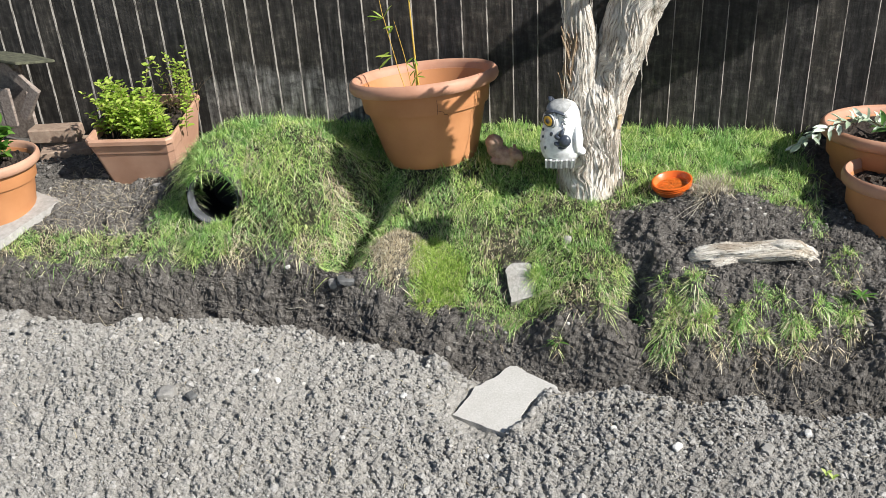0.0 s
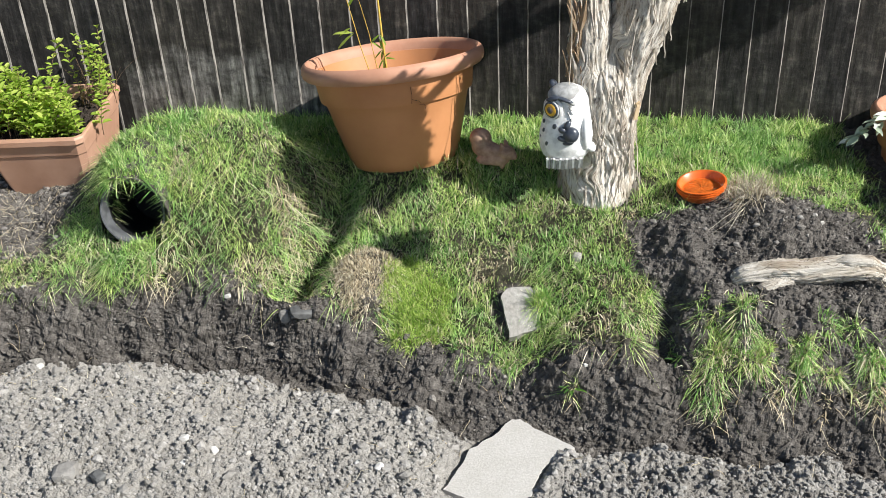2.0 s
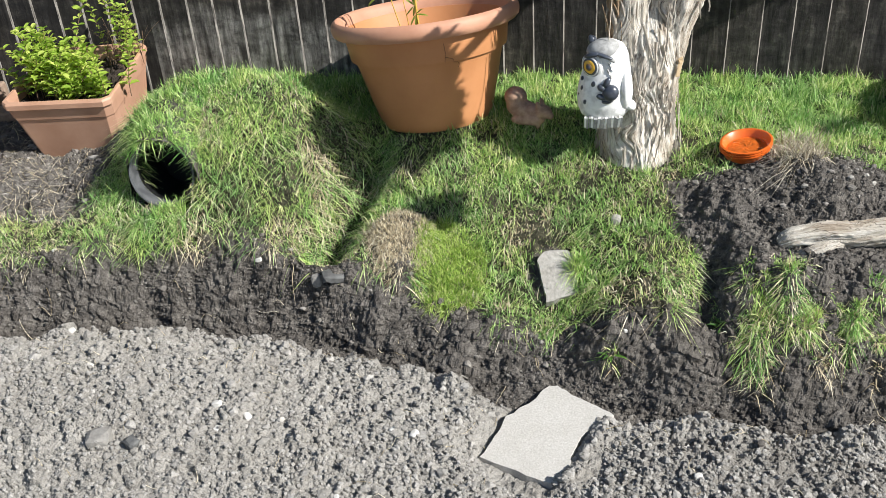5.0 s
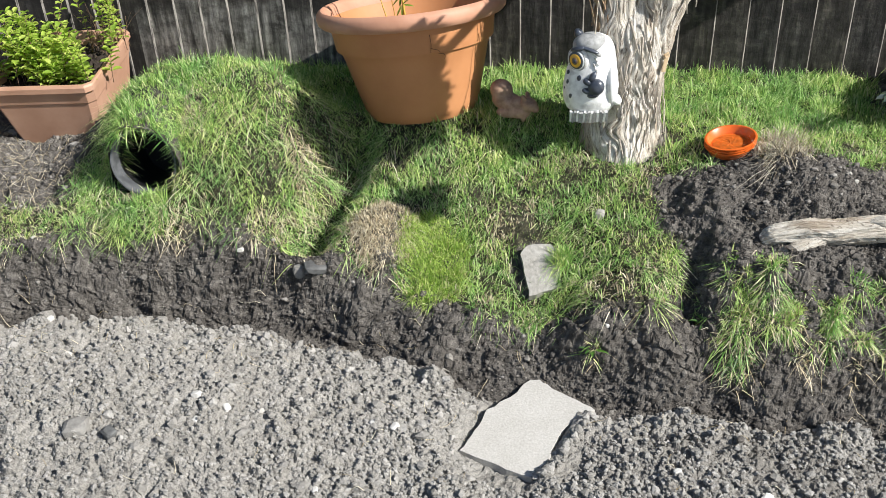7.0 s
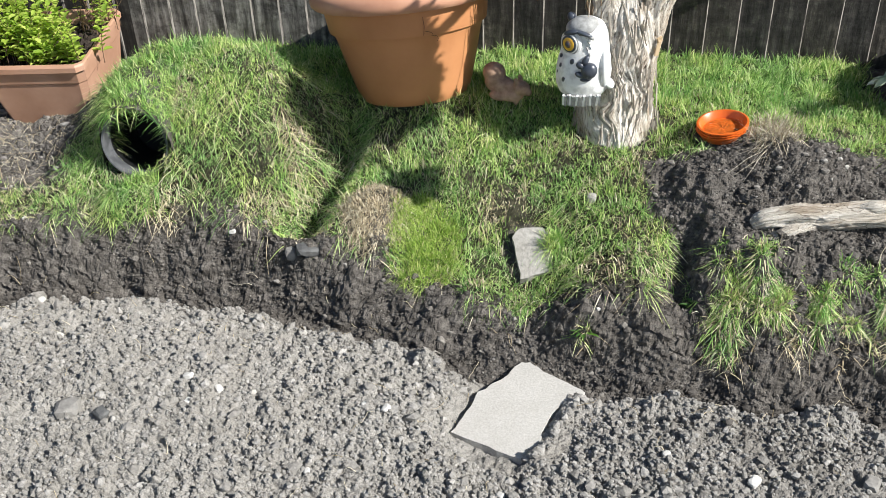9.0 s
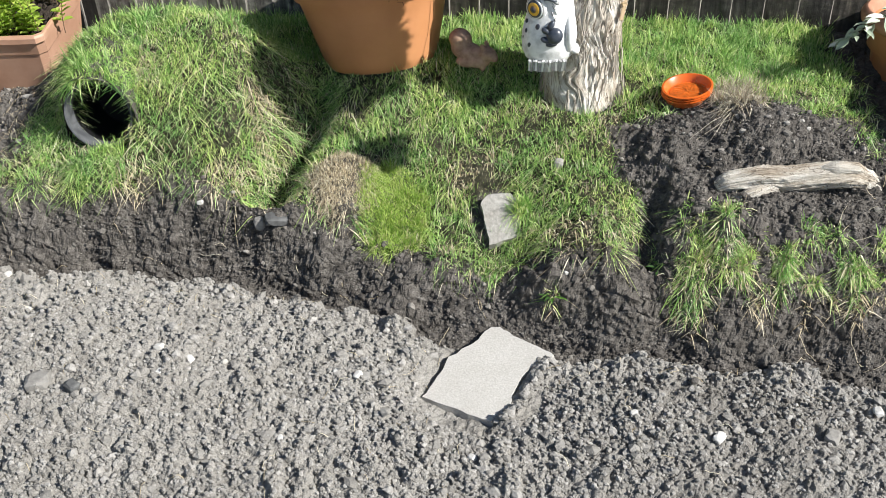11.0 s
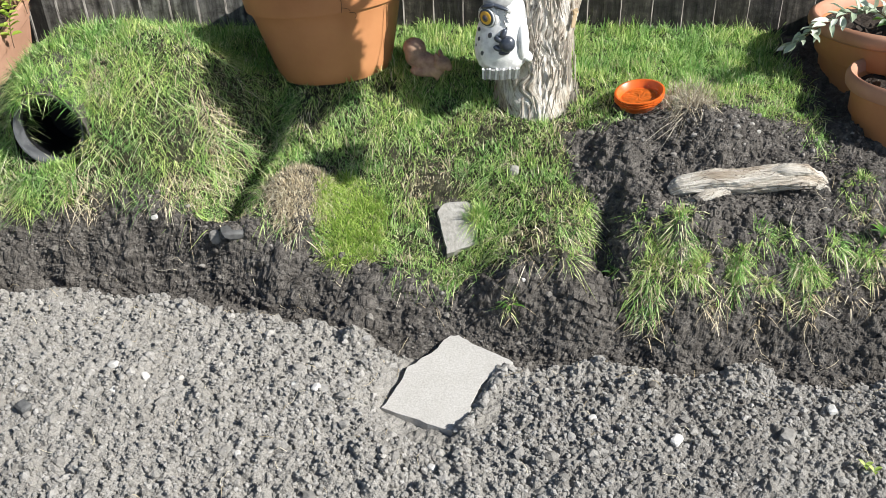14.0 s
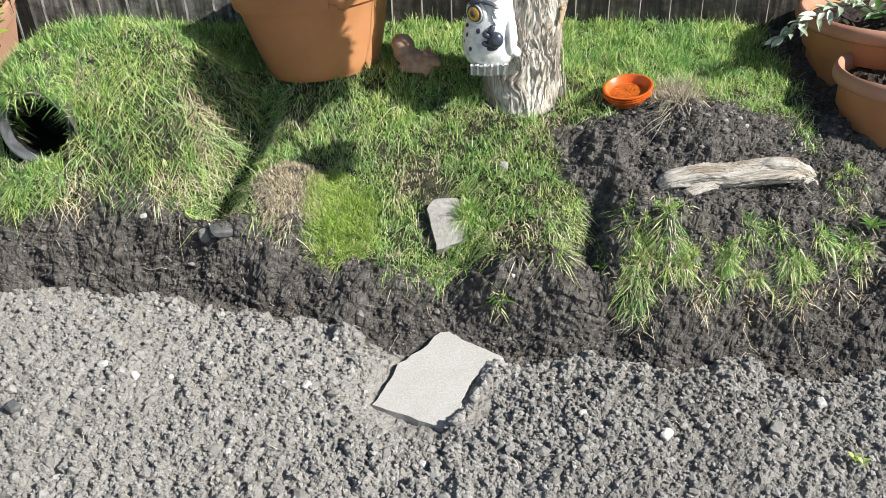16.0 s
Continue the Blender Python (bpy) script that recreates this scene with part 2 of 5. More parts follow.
M_FELT = grained("mossy_roof_felt", [(0.3, (0.035, 0.036, 0.025)), (0.7, (0.11, 0.11, 0.07))], 40, rough=0.95, bmp=0.6, dist=0.004)
M_CORD = grained("jute_cord", [(0.3, (0.42, 0.36, 0.27)), (0.7, (0.60, 0.53, 0.42))], 200, rough=0.9, bmp=0.4, dist=0.001)
M_RAWWOOD = grained("raw_wood_tag", [(0.3, (0.42, 0.30, 0.17)), (0.7, (0.58, 0.44, 0.28))], 30, stretch=(4, 4, 0.6), rough=0.8, bmp=0.3, dist=0.002)
M_FLUFF = per_island("dead_fluff", [(0.0, (0.34, 0.28, 0.19)), (1.0, (0.72, 0.66, 0.53))], 0.9, through_light=0.2)


# ---- building helpers ----
def part(name, bm, mat, parent=None, label="", smooth=False):
    """A bmesh as one mesh object, under a thing or a part if one is given."""
    me = bpy.data.meshes.new(name)
    bm.to_mesh(me)
    bm.free()
    for q in mat if isinstance(mat, (list, tuple)) else (mat,):
        me.materials.append(q)
    if smooth:
        me.shade_smooth()
        me.set_sharp_from_angle(angle=radians(38))
    ob = new(name, me)
    ob.parent = parent
    return tagged(ob, label)


def thing(name, label, category, m=Matrix(), group="", kind=""):
    ob = new(name)
    ob.empty_display_size = 0.05
    ob.matrix_world = m
    return tagged(ob, label, category, group, kind)


def from_arrays(name, verts, faces, mat, smooth=False):
    """A mesh object from arrays of corners and of faces with one corner count."""
    verts, faces = np.asarray(verts, np.float32), np.asarray(faces, np.int32)
    me = bpy.data.meshes.new(name)
    me.vertices.add(len(verts))
    me.vertices.foreach_set("co", verts.ravel())
    k = faces.shape[1]
    me.loops.add(faces.size)
    me.loops.foreach_set("vertex_index", faces.ravel())
    me.polygons.add(len(faces))
    me.polygons.foreach_set("loop_start", np.arange(0, faces.size, k, dtype=np.int32))
    me.update(calc_edges=True)
    me.materials.append(mat)
    if smooth:
        me.shade_smooth()
    else:
        me.shade_flat()
    return new(name, me)


rng = np.random.default_rng(5)
TABLE = rng.random((256, 256))


def value_noise(x, y, s=0):
    xi, yi = np.floor(x).astype(int), np.floor(y).astype(int)
    u, v = x - xi, y - yi
    u, v = u * u * (3 - 2 * u), v * v * (3 - 2 * v)
    g = lambda i, j: TABLE[(xi + i + 37 * s) % 256, (yi + j + 91 * s) % 256]
    return (g(0, 0) * (1 - u) + g(1, 0) * u) * (1 - v) + (g(0, 1) * (1 - u) + g(1, 1) * u) * v - 0.5


def fbm(x, y, octaves=4, s=0):
    return sum(value_noise(x * 2**k, y * 2**k, s + k) / 2**k for k in range(octaves))


def clods(x, y, size, s=0, fill=0.75):
    """Height of rounded lumps lying in cells of that size."""
    x, y = x / size, y / size
    xi, yi = np.floor(x).astype(int), np.floor(y).astype(int)
    best = np.zeros_like(x)
    for i in (-1, 0, 1):
        for j in (-1, 0, 1):
            a, b = (xi + i + 17 * s) % 256, (yi + j + 53 * s) % 256
            cx, cy = xi + i + TABLE[a, b], yi + j + TABLE[b, a]
            r = np.where(TABLE[(a + 7) % 256, b] < fill, 0.25 + 0.5 * TABLE[a, (b + 11) % 256], 0.01)
            d2 = ((x - cx) ** 2 + (y - cy) ** 2) / r**2
            best = np.maximum(best, r * np.sqrt(np.maximum(0, 1 - d2)))
    return best * size


def step(a, b, x):
    t = np.clip((x - a) / (b - a), 0, 1)
    return t * t * (3 - 2 * t)


# ---- the lie of the land: along x, the lip of the bank and the foot of its cut ----
AT_X = np.array([-2.4, -1.25, -1.05, -0.75, -0.5, -0.3, -0.05, 0.06, 0.18, 0.35, 0.47, 0.6, 0.72, 0.85, 1.0, 1.2, 2.4])
LIP_Y = np.array([-0.98, -0.95, -0.93, -0.89, -0.86, -0.88, -0.90, -0.93, -0.97, -1.03, -1.02, -1.04, -1.05, -1.06, -1.07, -1.09, -1.09])
LIP_Z = np.array([0.17, 0.18, 0.19, 0.20, 0.21, 0.24, 0.20, 0.165, 0.12, 0.095, 0.11, 0.18, 0.20, 0.17, 0.19, 0.19, 0.19])
FOOT_Y = np.array([-1.12, -1.12, -1.10, -1.05, -1.03, -1.05, -1.08, -1.11, -1.15, -1.20, -1.19, -1.215, -1.215, -1.23, -1.25, -1.25, -1.25])


def land(x, y, dug=False):
    """Height of the ground without its crumbs; dug: with the bed of the pipe cut out."""
    x, y = np.asarray(x, float), np.asarray(y, float)
    wob = 0.025 * value_noise(x * 7, x * 0 + 3, 2)
    y = y + 0.03 * fbm(x * 7, y * 40, 4, 17) * step(-1.32, -1.16, y) * step(-0.84, -0.98, y)
    ly, lz, fy = np.interp(x, AT_X, LIP_Y) + wob, np.interp(x, AT_X, LIP_Z), np.interp(x, AT_X, FOOT_Y) + wob
    back = 0.385 - 0.10 * step(-0.86, -1.06, x) - 0.02 * step(1.2, 1.6, x)
    u = np.clip((-0.40 - y) / (-0.40 - ly), 0, 1)
    p = 1.15 + 1.5 * step(0.72, 0.95, x) + 0.6 * step(-0.1, -0.4, x)
    z = back - (back - lz) * u**p
    # turfed hump over the pipe, and the smaller heap of soil
    z = z + 0.185 * np.exp(-(((x + 0.56) / 0.31) ** 2 + ((y + 0.575) / 0.235) ** 2) ** 2)
    z = z + 0.05 * np.exp(-(((x + 0.26) / 0.15) ** 2 + ((y + 0.62) / 0.15) ** 2))
    z = z - 0.03 * np.exp(-(((x - 0.92) / 0.09) ** 2 + ((y + 0.60) / 0.08) ** 2))
    z = z + 0.045 * np.exp(-(((x - 1.10) / 0.2) ** 2 + ((y + 0.70) / 0.14) ** 2))
    z = z + 0.05 * np.exp(-(((x - 0.06) / 0.24) ** 2 + ((y + 0.50) / 0.10) ** 2))
    z = z + 0.045 * np.exp(-(((x - 0.035) / 0.085) ** 2 + ((y + 0.85) / 0.085) ** 2) ** 2)
    z = z + 0.055 * np.exp(-(((x + 0.66) / 0.13) ** 2 + ((y + 0.865) / 0.05) ** 2))
    # gully between hump and lawn
    gx = -0.10 + (y + 0.6) * 0.22
    z = z - 0.19 * np.exp(-(((x - gx) / np.where(x > gx, 0.045, 0.085)) ** 2)) * step(-0.46, -0.66, y) * step(-1.05, -0.93, y)
    z = z - 0.05 * np.exp(-(((x - 0.83) / 0.05) ** 2)) * step(-0.80, -0.95, y)
    # cut face
    c = np.clip((ly - y) / (ly - fy), 0, 1)
    cut = lz * (1 - step(0, 1, c) * 0.6 - c * 0.4)
    z = np.where(y < ly, cut + (z - lz) * (1 - c) * step(0.25, 0, c), z)
    # loose soil in front
    heap = 0.085 * np.exp(-(((x + 0.55) / 0.75) ** 2 + ((y + 1.52) / 0.33) ** 2)) + 0.025 * np.exp(-(((x - 0.9) / 0.5) ** 2 + ((y + 1.55) / 0.25) ** 2))
    front = step(0.05, -0.20, y - fy)
    z = z + heap * front + 0.02 * fbm(x * 2.2, y * 2.2, 3, 5) * front
    # crusted edge of the dry soil, and soil banked against the slab
    z = z + (0.032 - 0.012 * step(0.2, 0.6, x)) * step(0.012, -0.012, y - dry_edge(x, y)) * step(-1.9, -1.25, y)
    bed = np.exp(-(((x - 0.45) / 0.155) ** 2 + ((y + 1.35) / 0.185) ** 2) ** 2)
    z = z * (1 - bed) - 0.012 * bed
    z = z + 0.022 * np.exp(-(((x - 0.585 - 0.34 * (y + 1.33)) / 0.028) ** 2)) * step(-1.54, -1.48, y) * step(-1.24, -1.30, y)
    if dug:
        bed = step(0.105, 0.085, np.abs(x + 0.665 + (y + 0.78) * 0.14)) * step(-0.86, -0.79, y) * step(-0.56, -0.60, y)
        z = np.where(bed > 0, np.minimum(z, z * (1 - bed) + 0.235 * bed), z)
    return z


def dry_edge(x, y):
    """The line, along x, where the dry crumbled soil begins."""
    return np.interp(x, AT_X, FOOT_Y) - 0.03 + 0.02 * step(0.6, 0.9, x) + 0.05 * fbm(x * 6, y * 0 + 2, 4, 9) + 0.012 * fbm(x * 40, y * 40, 2, 19)


def dryness(x, y):
    d = step(0.008, -0.012, y - dry_edge(x, y))
    damp = 0.5 * step(-2.3, -1.8, y) * step(2.4, 1.8, x) * step(0.3, 1.1, x) * step(-0.25, 0.35, fbm(x * 5, y * 5, 4, 3) + 0.1)
    return np.maximum(d * (1 - damp), 0.14 * step(-0.95, -1.15, x) * step(-0.9, -0.7, y))


def lip_y(x):
    return np.interp(x, AT_X, LIP_Y) + 0.025 * value_noise(x * 7, x * 0 + 3, 2)


def not_bare(x, y):
    """Where turf grows at all: away from the pipe, the gully, the pots, the bare heap and the dug corner."""
    gx = -0.10 + (y + 0.6) * 0.22
    k = 1 - 0.8 * np.exp(-(((x - gx - 0.01) / 0.035) ** 2)) * step(-0.84, -0.91, y)
    k = k * (1 - (np.abs(x + 0.665 + (y + 0.78) * 0.14) < 0.098) * (y > -0.845) * (y < -0.58))
    k = k * (((x - 0.045) ** 2 + (y + 0.375) ** 2) > 0.15**2)
    k = k * (((x - 0.65) ** 2 + (y + 0.48) ** 2) > 0.115**2)
    k = k * (((x - 0.925) ** 2 + (y + 0.575) ** 2) > 0.072**2)
    heap = step(0.76, 0.82, x + 0.17 * fbm(x * 9, y * 9, 4, 2) + 0.02) * step(-0.60, -0.66, y + 0.10 * fbm(x * 8, y * 8, 3, 7) + 0.10 * step(1.15, 1.45, x))
    k = k * (1 - heap)
    corner = step(-0.82, -0.92, x + 0.1 * fbm(x * 7, y * 7, 3, 1) - 0.25 * (y + 0.6)) * step(-0.86, -0.80, y)
    return k * (1 - corner) * step(1.42, 1.34, x)


def crumbs(x, y):
    """Relief of clods and crumbs on bare soil."""
    x, y = np.asarray(x, float), np.asarray(y, float)
    d = dryness(x, y)
    bank = step(-1.3, -1.1, y)
    v = y + land(x, y)
    ly = np.interp(x, AT_X, LIP_Y)
    green = step(ly - 0.03, ly + 0.03, y) * not_bare(x, y)
    rough = 0.04 * fbm(x * 9, y * 9, 4, 4) + 0.010 * fbm(x * 55, v * 55, 3, 6) * (1 + 1.5 * step(-1.15, -1.3, y))
    under = 1 - 0.8 * np.exp(-(((x - 0.445) / 0.15) ** 2 + ((y + 1.35) / 0.18) ** 2) ** 2)
    lumps = np.zeros_like(x)
    m = (green < 0.9) & (y > -2.1) & (y < -0.1) & (np.abs(x) < 1.9)
    if m.any():
        px, pv, pd = x[m], v[m], d[m]
        lie = step(-0.25, 0.25, fbm(px * 5, y[m] * 5, 3, 29))
        wx, wy = px + 0.009 * fbm(px * 80, pv * 80, 2, 25), pv + 0.009 * fbm(px * 80, pv * 80, 2, 27)
        lumps[m] = (0.15 + 0.5 * lie) * (0.25 + 0.75 * pd) * clods(wx, wy, 0.040, 2, 0.4) + (0.25 + 0.55 * pd) * clods(wx, wy, 0.019, 3, 0.65) + 0.75 * clods(wx, wy, 0.0095, 4, 0.92)
    return under * (lumps * (1 - 0.85 * green) + rough * (0.35 + 0.65 * bank) * (1 - 0.5 * green))


def build_ground():
    near_x = np.arange(-1.42, 1.68, 0.0038)
    near_y = np.concatenate([np.arange(-1.96, -1.26, 0.0038), np.arange(-1.26, -0.86, 0.0029), np.arange(-0.86, -0.55, 0.004), np.arange(-0.548, 0.03, 0.008)])
    out = np.cumsum(0.006 * 1.16 ** np.arange(52))
    xs = np.concatenate([near_x[0] - out[::-1], near_x, near_x[-1] + out])
    ys = np.concatenate([near_y[0] - out[::-1], near_y, near_y[-1] + out])
    gx, gy = np.meshgrid(xs, ys)
    near = step(-2.06, -1.96, gy) * step(0.3, 0.02, gy) * step(1.85, 1.7, gx) * step(-1.7, -1.5, gx)
    z = land(np.clip(gx, -3, 3), np.clip(gy, -4, 0.05), True)
    # lumps stand out square to the slope
    fall_y, fall_x = np.gradient(z, ys, xs)
    lift = crumbs(gx, gy) * near / np.sqrt(1 + np.clip(fall_x, -1.5, 1.5) ** 2 + np.clip(fall_y, -1.5, 1.5) ** 2)
    gx0, gy0 = gx, gy
    gx, gy, z = gx - np.clip(fall_x, -1.5, 1.5) * lift, gy - np.clip(fall_y, -1.5, 1.5) * lift, z + lift
    w = len(xs)
    idx = np.arange(len(ys) * w).reshape(len(ys), w)
    faces = np.stack([idx[:-1, :-1], idx[:-1, 1:], idx[1:, 1:], idx[1:, :-1]], -1).reshape(-1, 4)
    ob = from_arrays("ground", np.stack([gx, gy, z], -1).reshape(-1, 3), faces, M_SOIL)
    at = ob.data.attributes.new("dry", "FLOAT", "POINT")
    at.data.foreach_set("value", dryness(gx0, gy0).astype(np.float32).ravel())
    return tagged(ob, "dug garden ground, dark moist bank and dry grey crumbled soil", "ground", kind="structure")


GROUND = build_ground()


# ---- fence ----
def build_fence():
    fence = thing("fence", "dark stained timber featheredge fence with pale grey board edges", "fence", kind="structure")
    for k in range(-27, 33):
        x = 0.1 * k + random.uniform(-0.004, 0.004)
        bm = bmesh.new()
        thick, thin, wide = 0.015, 0.005, 0.122
        lean = random.uniform(-0.004, 0.004)
        zs = [0.20, 0.8, 1.4, 2.05 + random.uniform(-0.004, 0.004)]
        rows = []
        for i, z in enumerate(zs):
            dx = lean * (z - 0.4) + random.uniform(-0.001, 0.001)
            rows.append([bm.verts.new((x + dx, 0.0, z)), bm.verts.new((x + dx, -thick + 0.002, z)), bm.verts.new((x + dx - 0.0035, -thick - 0.001, z)), bm.verts.new((x + dx - wide, -thin, z)), bm.verts.new((x + dx - wide, 0.002, z))])
        for a, b in zip(rows, rows[1:]):
            for i in range(5):
                f = bm.faces.new((a[i], a[(i + 1) % 5], b[(i + 1) % 5], b[i]))
                # pale edge colour also covers the arris, painting the sun it catches
                f.material_index = 1 if i < 2 else 0
        bm.faces.new(rows[0][::-1])
        bm.faces.new(rows[-1])
        bmesh.ops.recalc_face_normals(bm, faces=bm.faces)
        part("board", bm, (M_BOARD, M_EDGE), fence)
    for z in (0.55, 1.2, 1.85):
        bm = bmesh.new()
        bmesh.ops.create_cube(bm, size=1, matrix=Matrix.LocRotScale((0.25, 0.028, z), None, (6.0, 0.04, 0.08)))
        part("rail", bm, M_BOARD, fence)
    bm = bmesh.new()
    bmesh.ops.create_cube(bm, size=1, matrix=Matrix.LocRotScale((0.25, 0.004, 0.26), None, (6.0, 0.014, 0.24)))
    part("gravel_board", bm, M_BOARD, fence)


build_fence()


# ---- grass ----
def blades(name, label, x, y, length, width, mat, lean=0.45, droop=None, category="grass"):
    """Many single blades in one mesh, rooted at x, y; droop: the way in which they hang."""
    n = len(x)
    z = land(x, y) + crumbs(x, y) - 0.006
    a = rng.random(n) * 2 * np.pi
    ln = length * (0.5 + 0.8 * rng.random(n)) * np.maximum(0.35, 1 + 1.1 * fbm(x * 26, y * 26, 2, 33))
    tilt = lean * rng.random(n) ** 0.7 * 1.6
    d = np.stack([np.cos(a), np.sin(a)], -1) * tilt[:, None]
    if droop is not None:
        d = d + droop
    side = np.stack([-np.sin(a), np.cos(a)], -1)
    turn = rng.random(n) * 2 * np.pi
    side = np.stack([np.cos(turn), np.sin(turn)], -1)
    w = width * (0.6 + 0.8 * rng.random(n))
    root = np.stack([x, y, z], -1)

    def at(s, bend):
        h = np.sqrt(np.maximum(0.05, 1 - np.minimum(0.95, (d**2).sum(-1) * bend)))
        fall = 0.35 * np.maximum(0, (d**2).sum(-1) - 0.35) * s * s
        return root + np.concatenate([d * (ln * s * (0.55 + 0.6 * s))[:, None], (ln * s * h - ln * fall)[:, None]], -1)

    s3 = np.concatenate([side, np.zeros((n, 1))], -1)
    mid, tip = at(0.55, 0.5), at(1.0, 0.9)
    v = np.stack([root - s3 * w[:, None] / 2, root + s3 * w[:, None] / 2, mid - s3 * w[:, None] * 0.42, mid + s3 * w[:, None] * 0.42, tip], 1)
    i = np.arange(n)[:, None] * 5
    f = np.concatenate([i + [0, 1, 3], i + [0, 3, 2], i + [2, 3, 4]], 1).reshape(-1, 3)
    ob = from_arrays(name, v.reshape(-1, 3), f, mat)
    return tagged(ob, label, category, kind="stuff")


def scatter(n, x0, x1, y0, y1, keep):
    x, y = x0 + (x1 - x0) * rng.random(n), y0 + (y1 - y0) * rng.random(n)
    k = rng.random(n) < keep(x, y)
    return x[k], y[k]


def inside(x, y, cx, cy, rx, ry, soft=0.25):
    q = ((x - cx) / rx) ** 2 + ((y - cy) / ry) ** 2
    return step(1 + soft, 1 - soft, q + 0.5 * fbm(x * 14, y * 14, 3, 8))


def worn(x, y):
    """Thin, withered spots in the turf."""
    spot = fbm(x * 9, y * 9, 4, 12) + 0.25 * np.exp(-(((x + 0.33) / 0.13) ** 2 + ((y + 0.74) / 0.13) ** 2)) + 0.08 * inside(x, y, 0.36, -0.72, 0.2, 0.1)
    return step(0.10, 0.34, spot) * step(-0.5, -0.62, y) * (1 - np.exp(-(((x + 0.14) / 0.10) ** 2 + ((y + 0.7) / 0.2) ** 2)))


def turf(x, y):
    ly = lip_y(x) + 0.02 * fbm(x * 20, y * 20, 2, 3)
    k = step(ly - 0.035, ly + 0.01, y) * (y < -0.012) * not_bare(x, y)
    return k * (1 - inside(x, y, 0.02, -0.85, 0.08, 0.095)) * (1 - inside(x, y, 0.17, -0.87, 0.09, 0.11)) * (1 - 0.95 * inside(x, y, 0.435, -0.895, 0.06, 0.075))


def lawn(x, y):
    return turf(x, y) * (1 - 0.8 * worn(x, y)) * (0.35 + 0.65 * step(-0.22, 0.10, fbm(x * 48, y * 48, 2, 40)))


def back(x, y):
    return lawn(x, y) * step(-0.62, -0.45, y)


def mark_turf_shade():
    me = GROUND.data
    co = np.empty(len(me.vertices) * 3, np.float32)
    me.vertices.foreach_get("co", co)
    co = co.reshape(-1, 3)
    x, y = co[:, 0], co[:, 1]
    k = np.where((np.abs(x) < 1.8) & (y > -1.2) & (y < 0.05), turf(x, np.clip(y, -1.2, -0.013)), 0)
    # weight of the painted shade below the grass
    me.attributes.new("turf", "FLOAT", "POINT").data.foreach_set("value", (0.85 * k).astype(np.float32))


mark_turf_shade()
x, y = scatter(560000, -1.6, 1.45, -1.1, 0, lawn)
blades("lawn_grass", "rough green lawn grass on the garden bank", x, y, 0.029, 0.0022, M_GRASS, 1.4)
x, y = scatter(100000, -1.05, 1.45, -0.75, 0, back)
blades("long_grass", "longer lush green grass along the foot of the fence", x, y, 0.042, 0.0023, M_GRASS, 1.2)
x, y = scatter(110000, -1.6, 1.4, -1.1, -0.3, lambda x, y: turf(x, y) * (0.30 + 0.7 * worn(x, y) + 0.3 * step(0.0, 0.3, fbm(x * 6, y * 6, 4, 21))))
blades("dry_grass", "withered straw-coloured blades among the lawn", x, y, 0.028, 0.0023, M_STRAW, 1.4)
x, y = scatter(90000, -0.75, 0.75, -1.0, -0.5, lambda x, y: turf(x, y) * worn(x, y) * 0.8)
blades("thatch", "matted dead straw in the worn spots of the turf", x, y, 0.018, 0.0021, M_STRAW, 1.7)
x, y = scatter(42000, 0.0, 0.32, -1.05, -0.7, lambda x, y: inside(x, y, 0.17, -0.88, 0.095, 0.125))
blades("bright_turf", "piece of bright yellow-green turf laid on the bank", x, y, 0.024, 0.0023, M_BRIGHT, 1.0)
x, y = scatter(22000, -0.12, 0.14, -1.0, -0.7, lambda x, y: inside(x, y, 0.02, -0.85, 0.085, 0.10))
blades("brown_turf", "piece of brown withered turf laid beside the gully", x, y, 0.019, 0.0022, M_STRAW, 1.2)


# ---- overhanging tufts on the cut ----
DOWN = np.array([0.0, -0.22])


def tuft(label, cx, cy, rx, ry, n, length, mat, name="grass_tuft"):
    x, y = scatter(n, cx - rx * 1.3, cx + rx * 1.3, cy - ry * 1.3, cy + ry * 1.3, lambda x, y: inside(x, y, cx, cy, rx, ry, 0.6) * step(-0.12, 0.12, fbm(x * 38, y * 38, 2, 44)))
    blades(name, label, x, y, length, 0.0028, mat, 1.15, DOWN)


GREEN_TUFT, STRAW_TUFT = "long green tuft of grass hanging over the soil cut", "withered straw-coloured tuft hanging over the soil cut"
for cx, cy, rx, ry, n in ((0.91, -1.02, 0.06, 0.055, 800), (0.97, -1.07, 0.065, 0.05, 800), (1.03, -1.05, 0.05, 0.05, 600), (0.92, -1.12, 0.045, 0.03, 260), (1.09, -1.06, 0.055, 0.05, 900), (1.16, -1.09, 0.05, 0.04, 600), (1.26, -1.09, 0.06, 0.035, 600), (1.41, -1.04, 0.045, 0.04, 380), (1.43, -0.90, 0.035, 0.035, 360), (1.0, -1.0, 0.05, 0.045, 600), (1.07, -1.09, 0.06, 0.045, 800), (1.2, -1.05, 0.06, 0.045, 700), (1.34, -1.06, 0.05, 0.04, 500)):
    tuft(GREEN_TUFT, cx, cy, rx * 1.25, ry * 1.25, int(n * 8), 0.024, M_GRASS)
    tuft(STRAW_TUFT, cx + 0.015, cy - 0.02, rx * 1.35, ry * 1.35, int(n * 4), 0.024, M_STRAW, "dry_tuft")
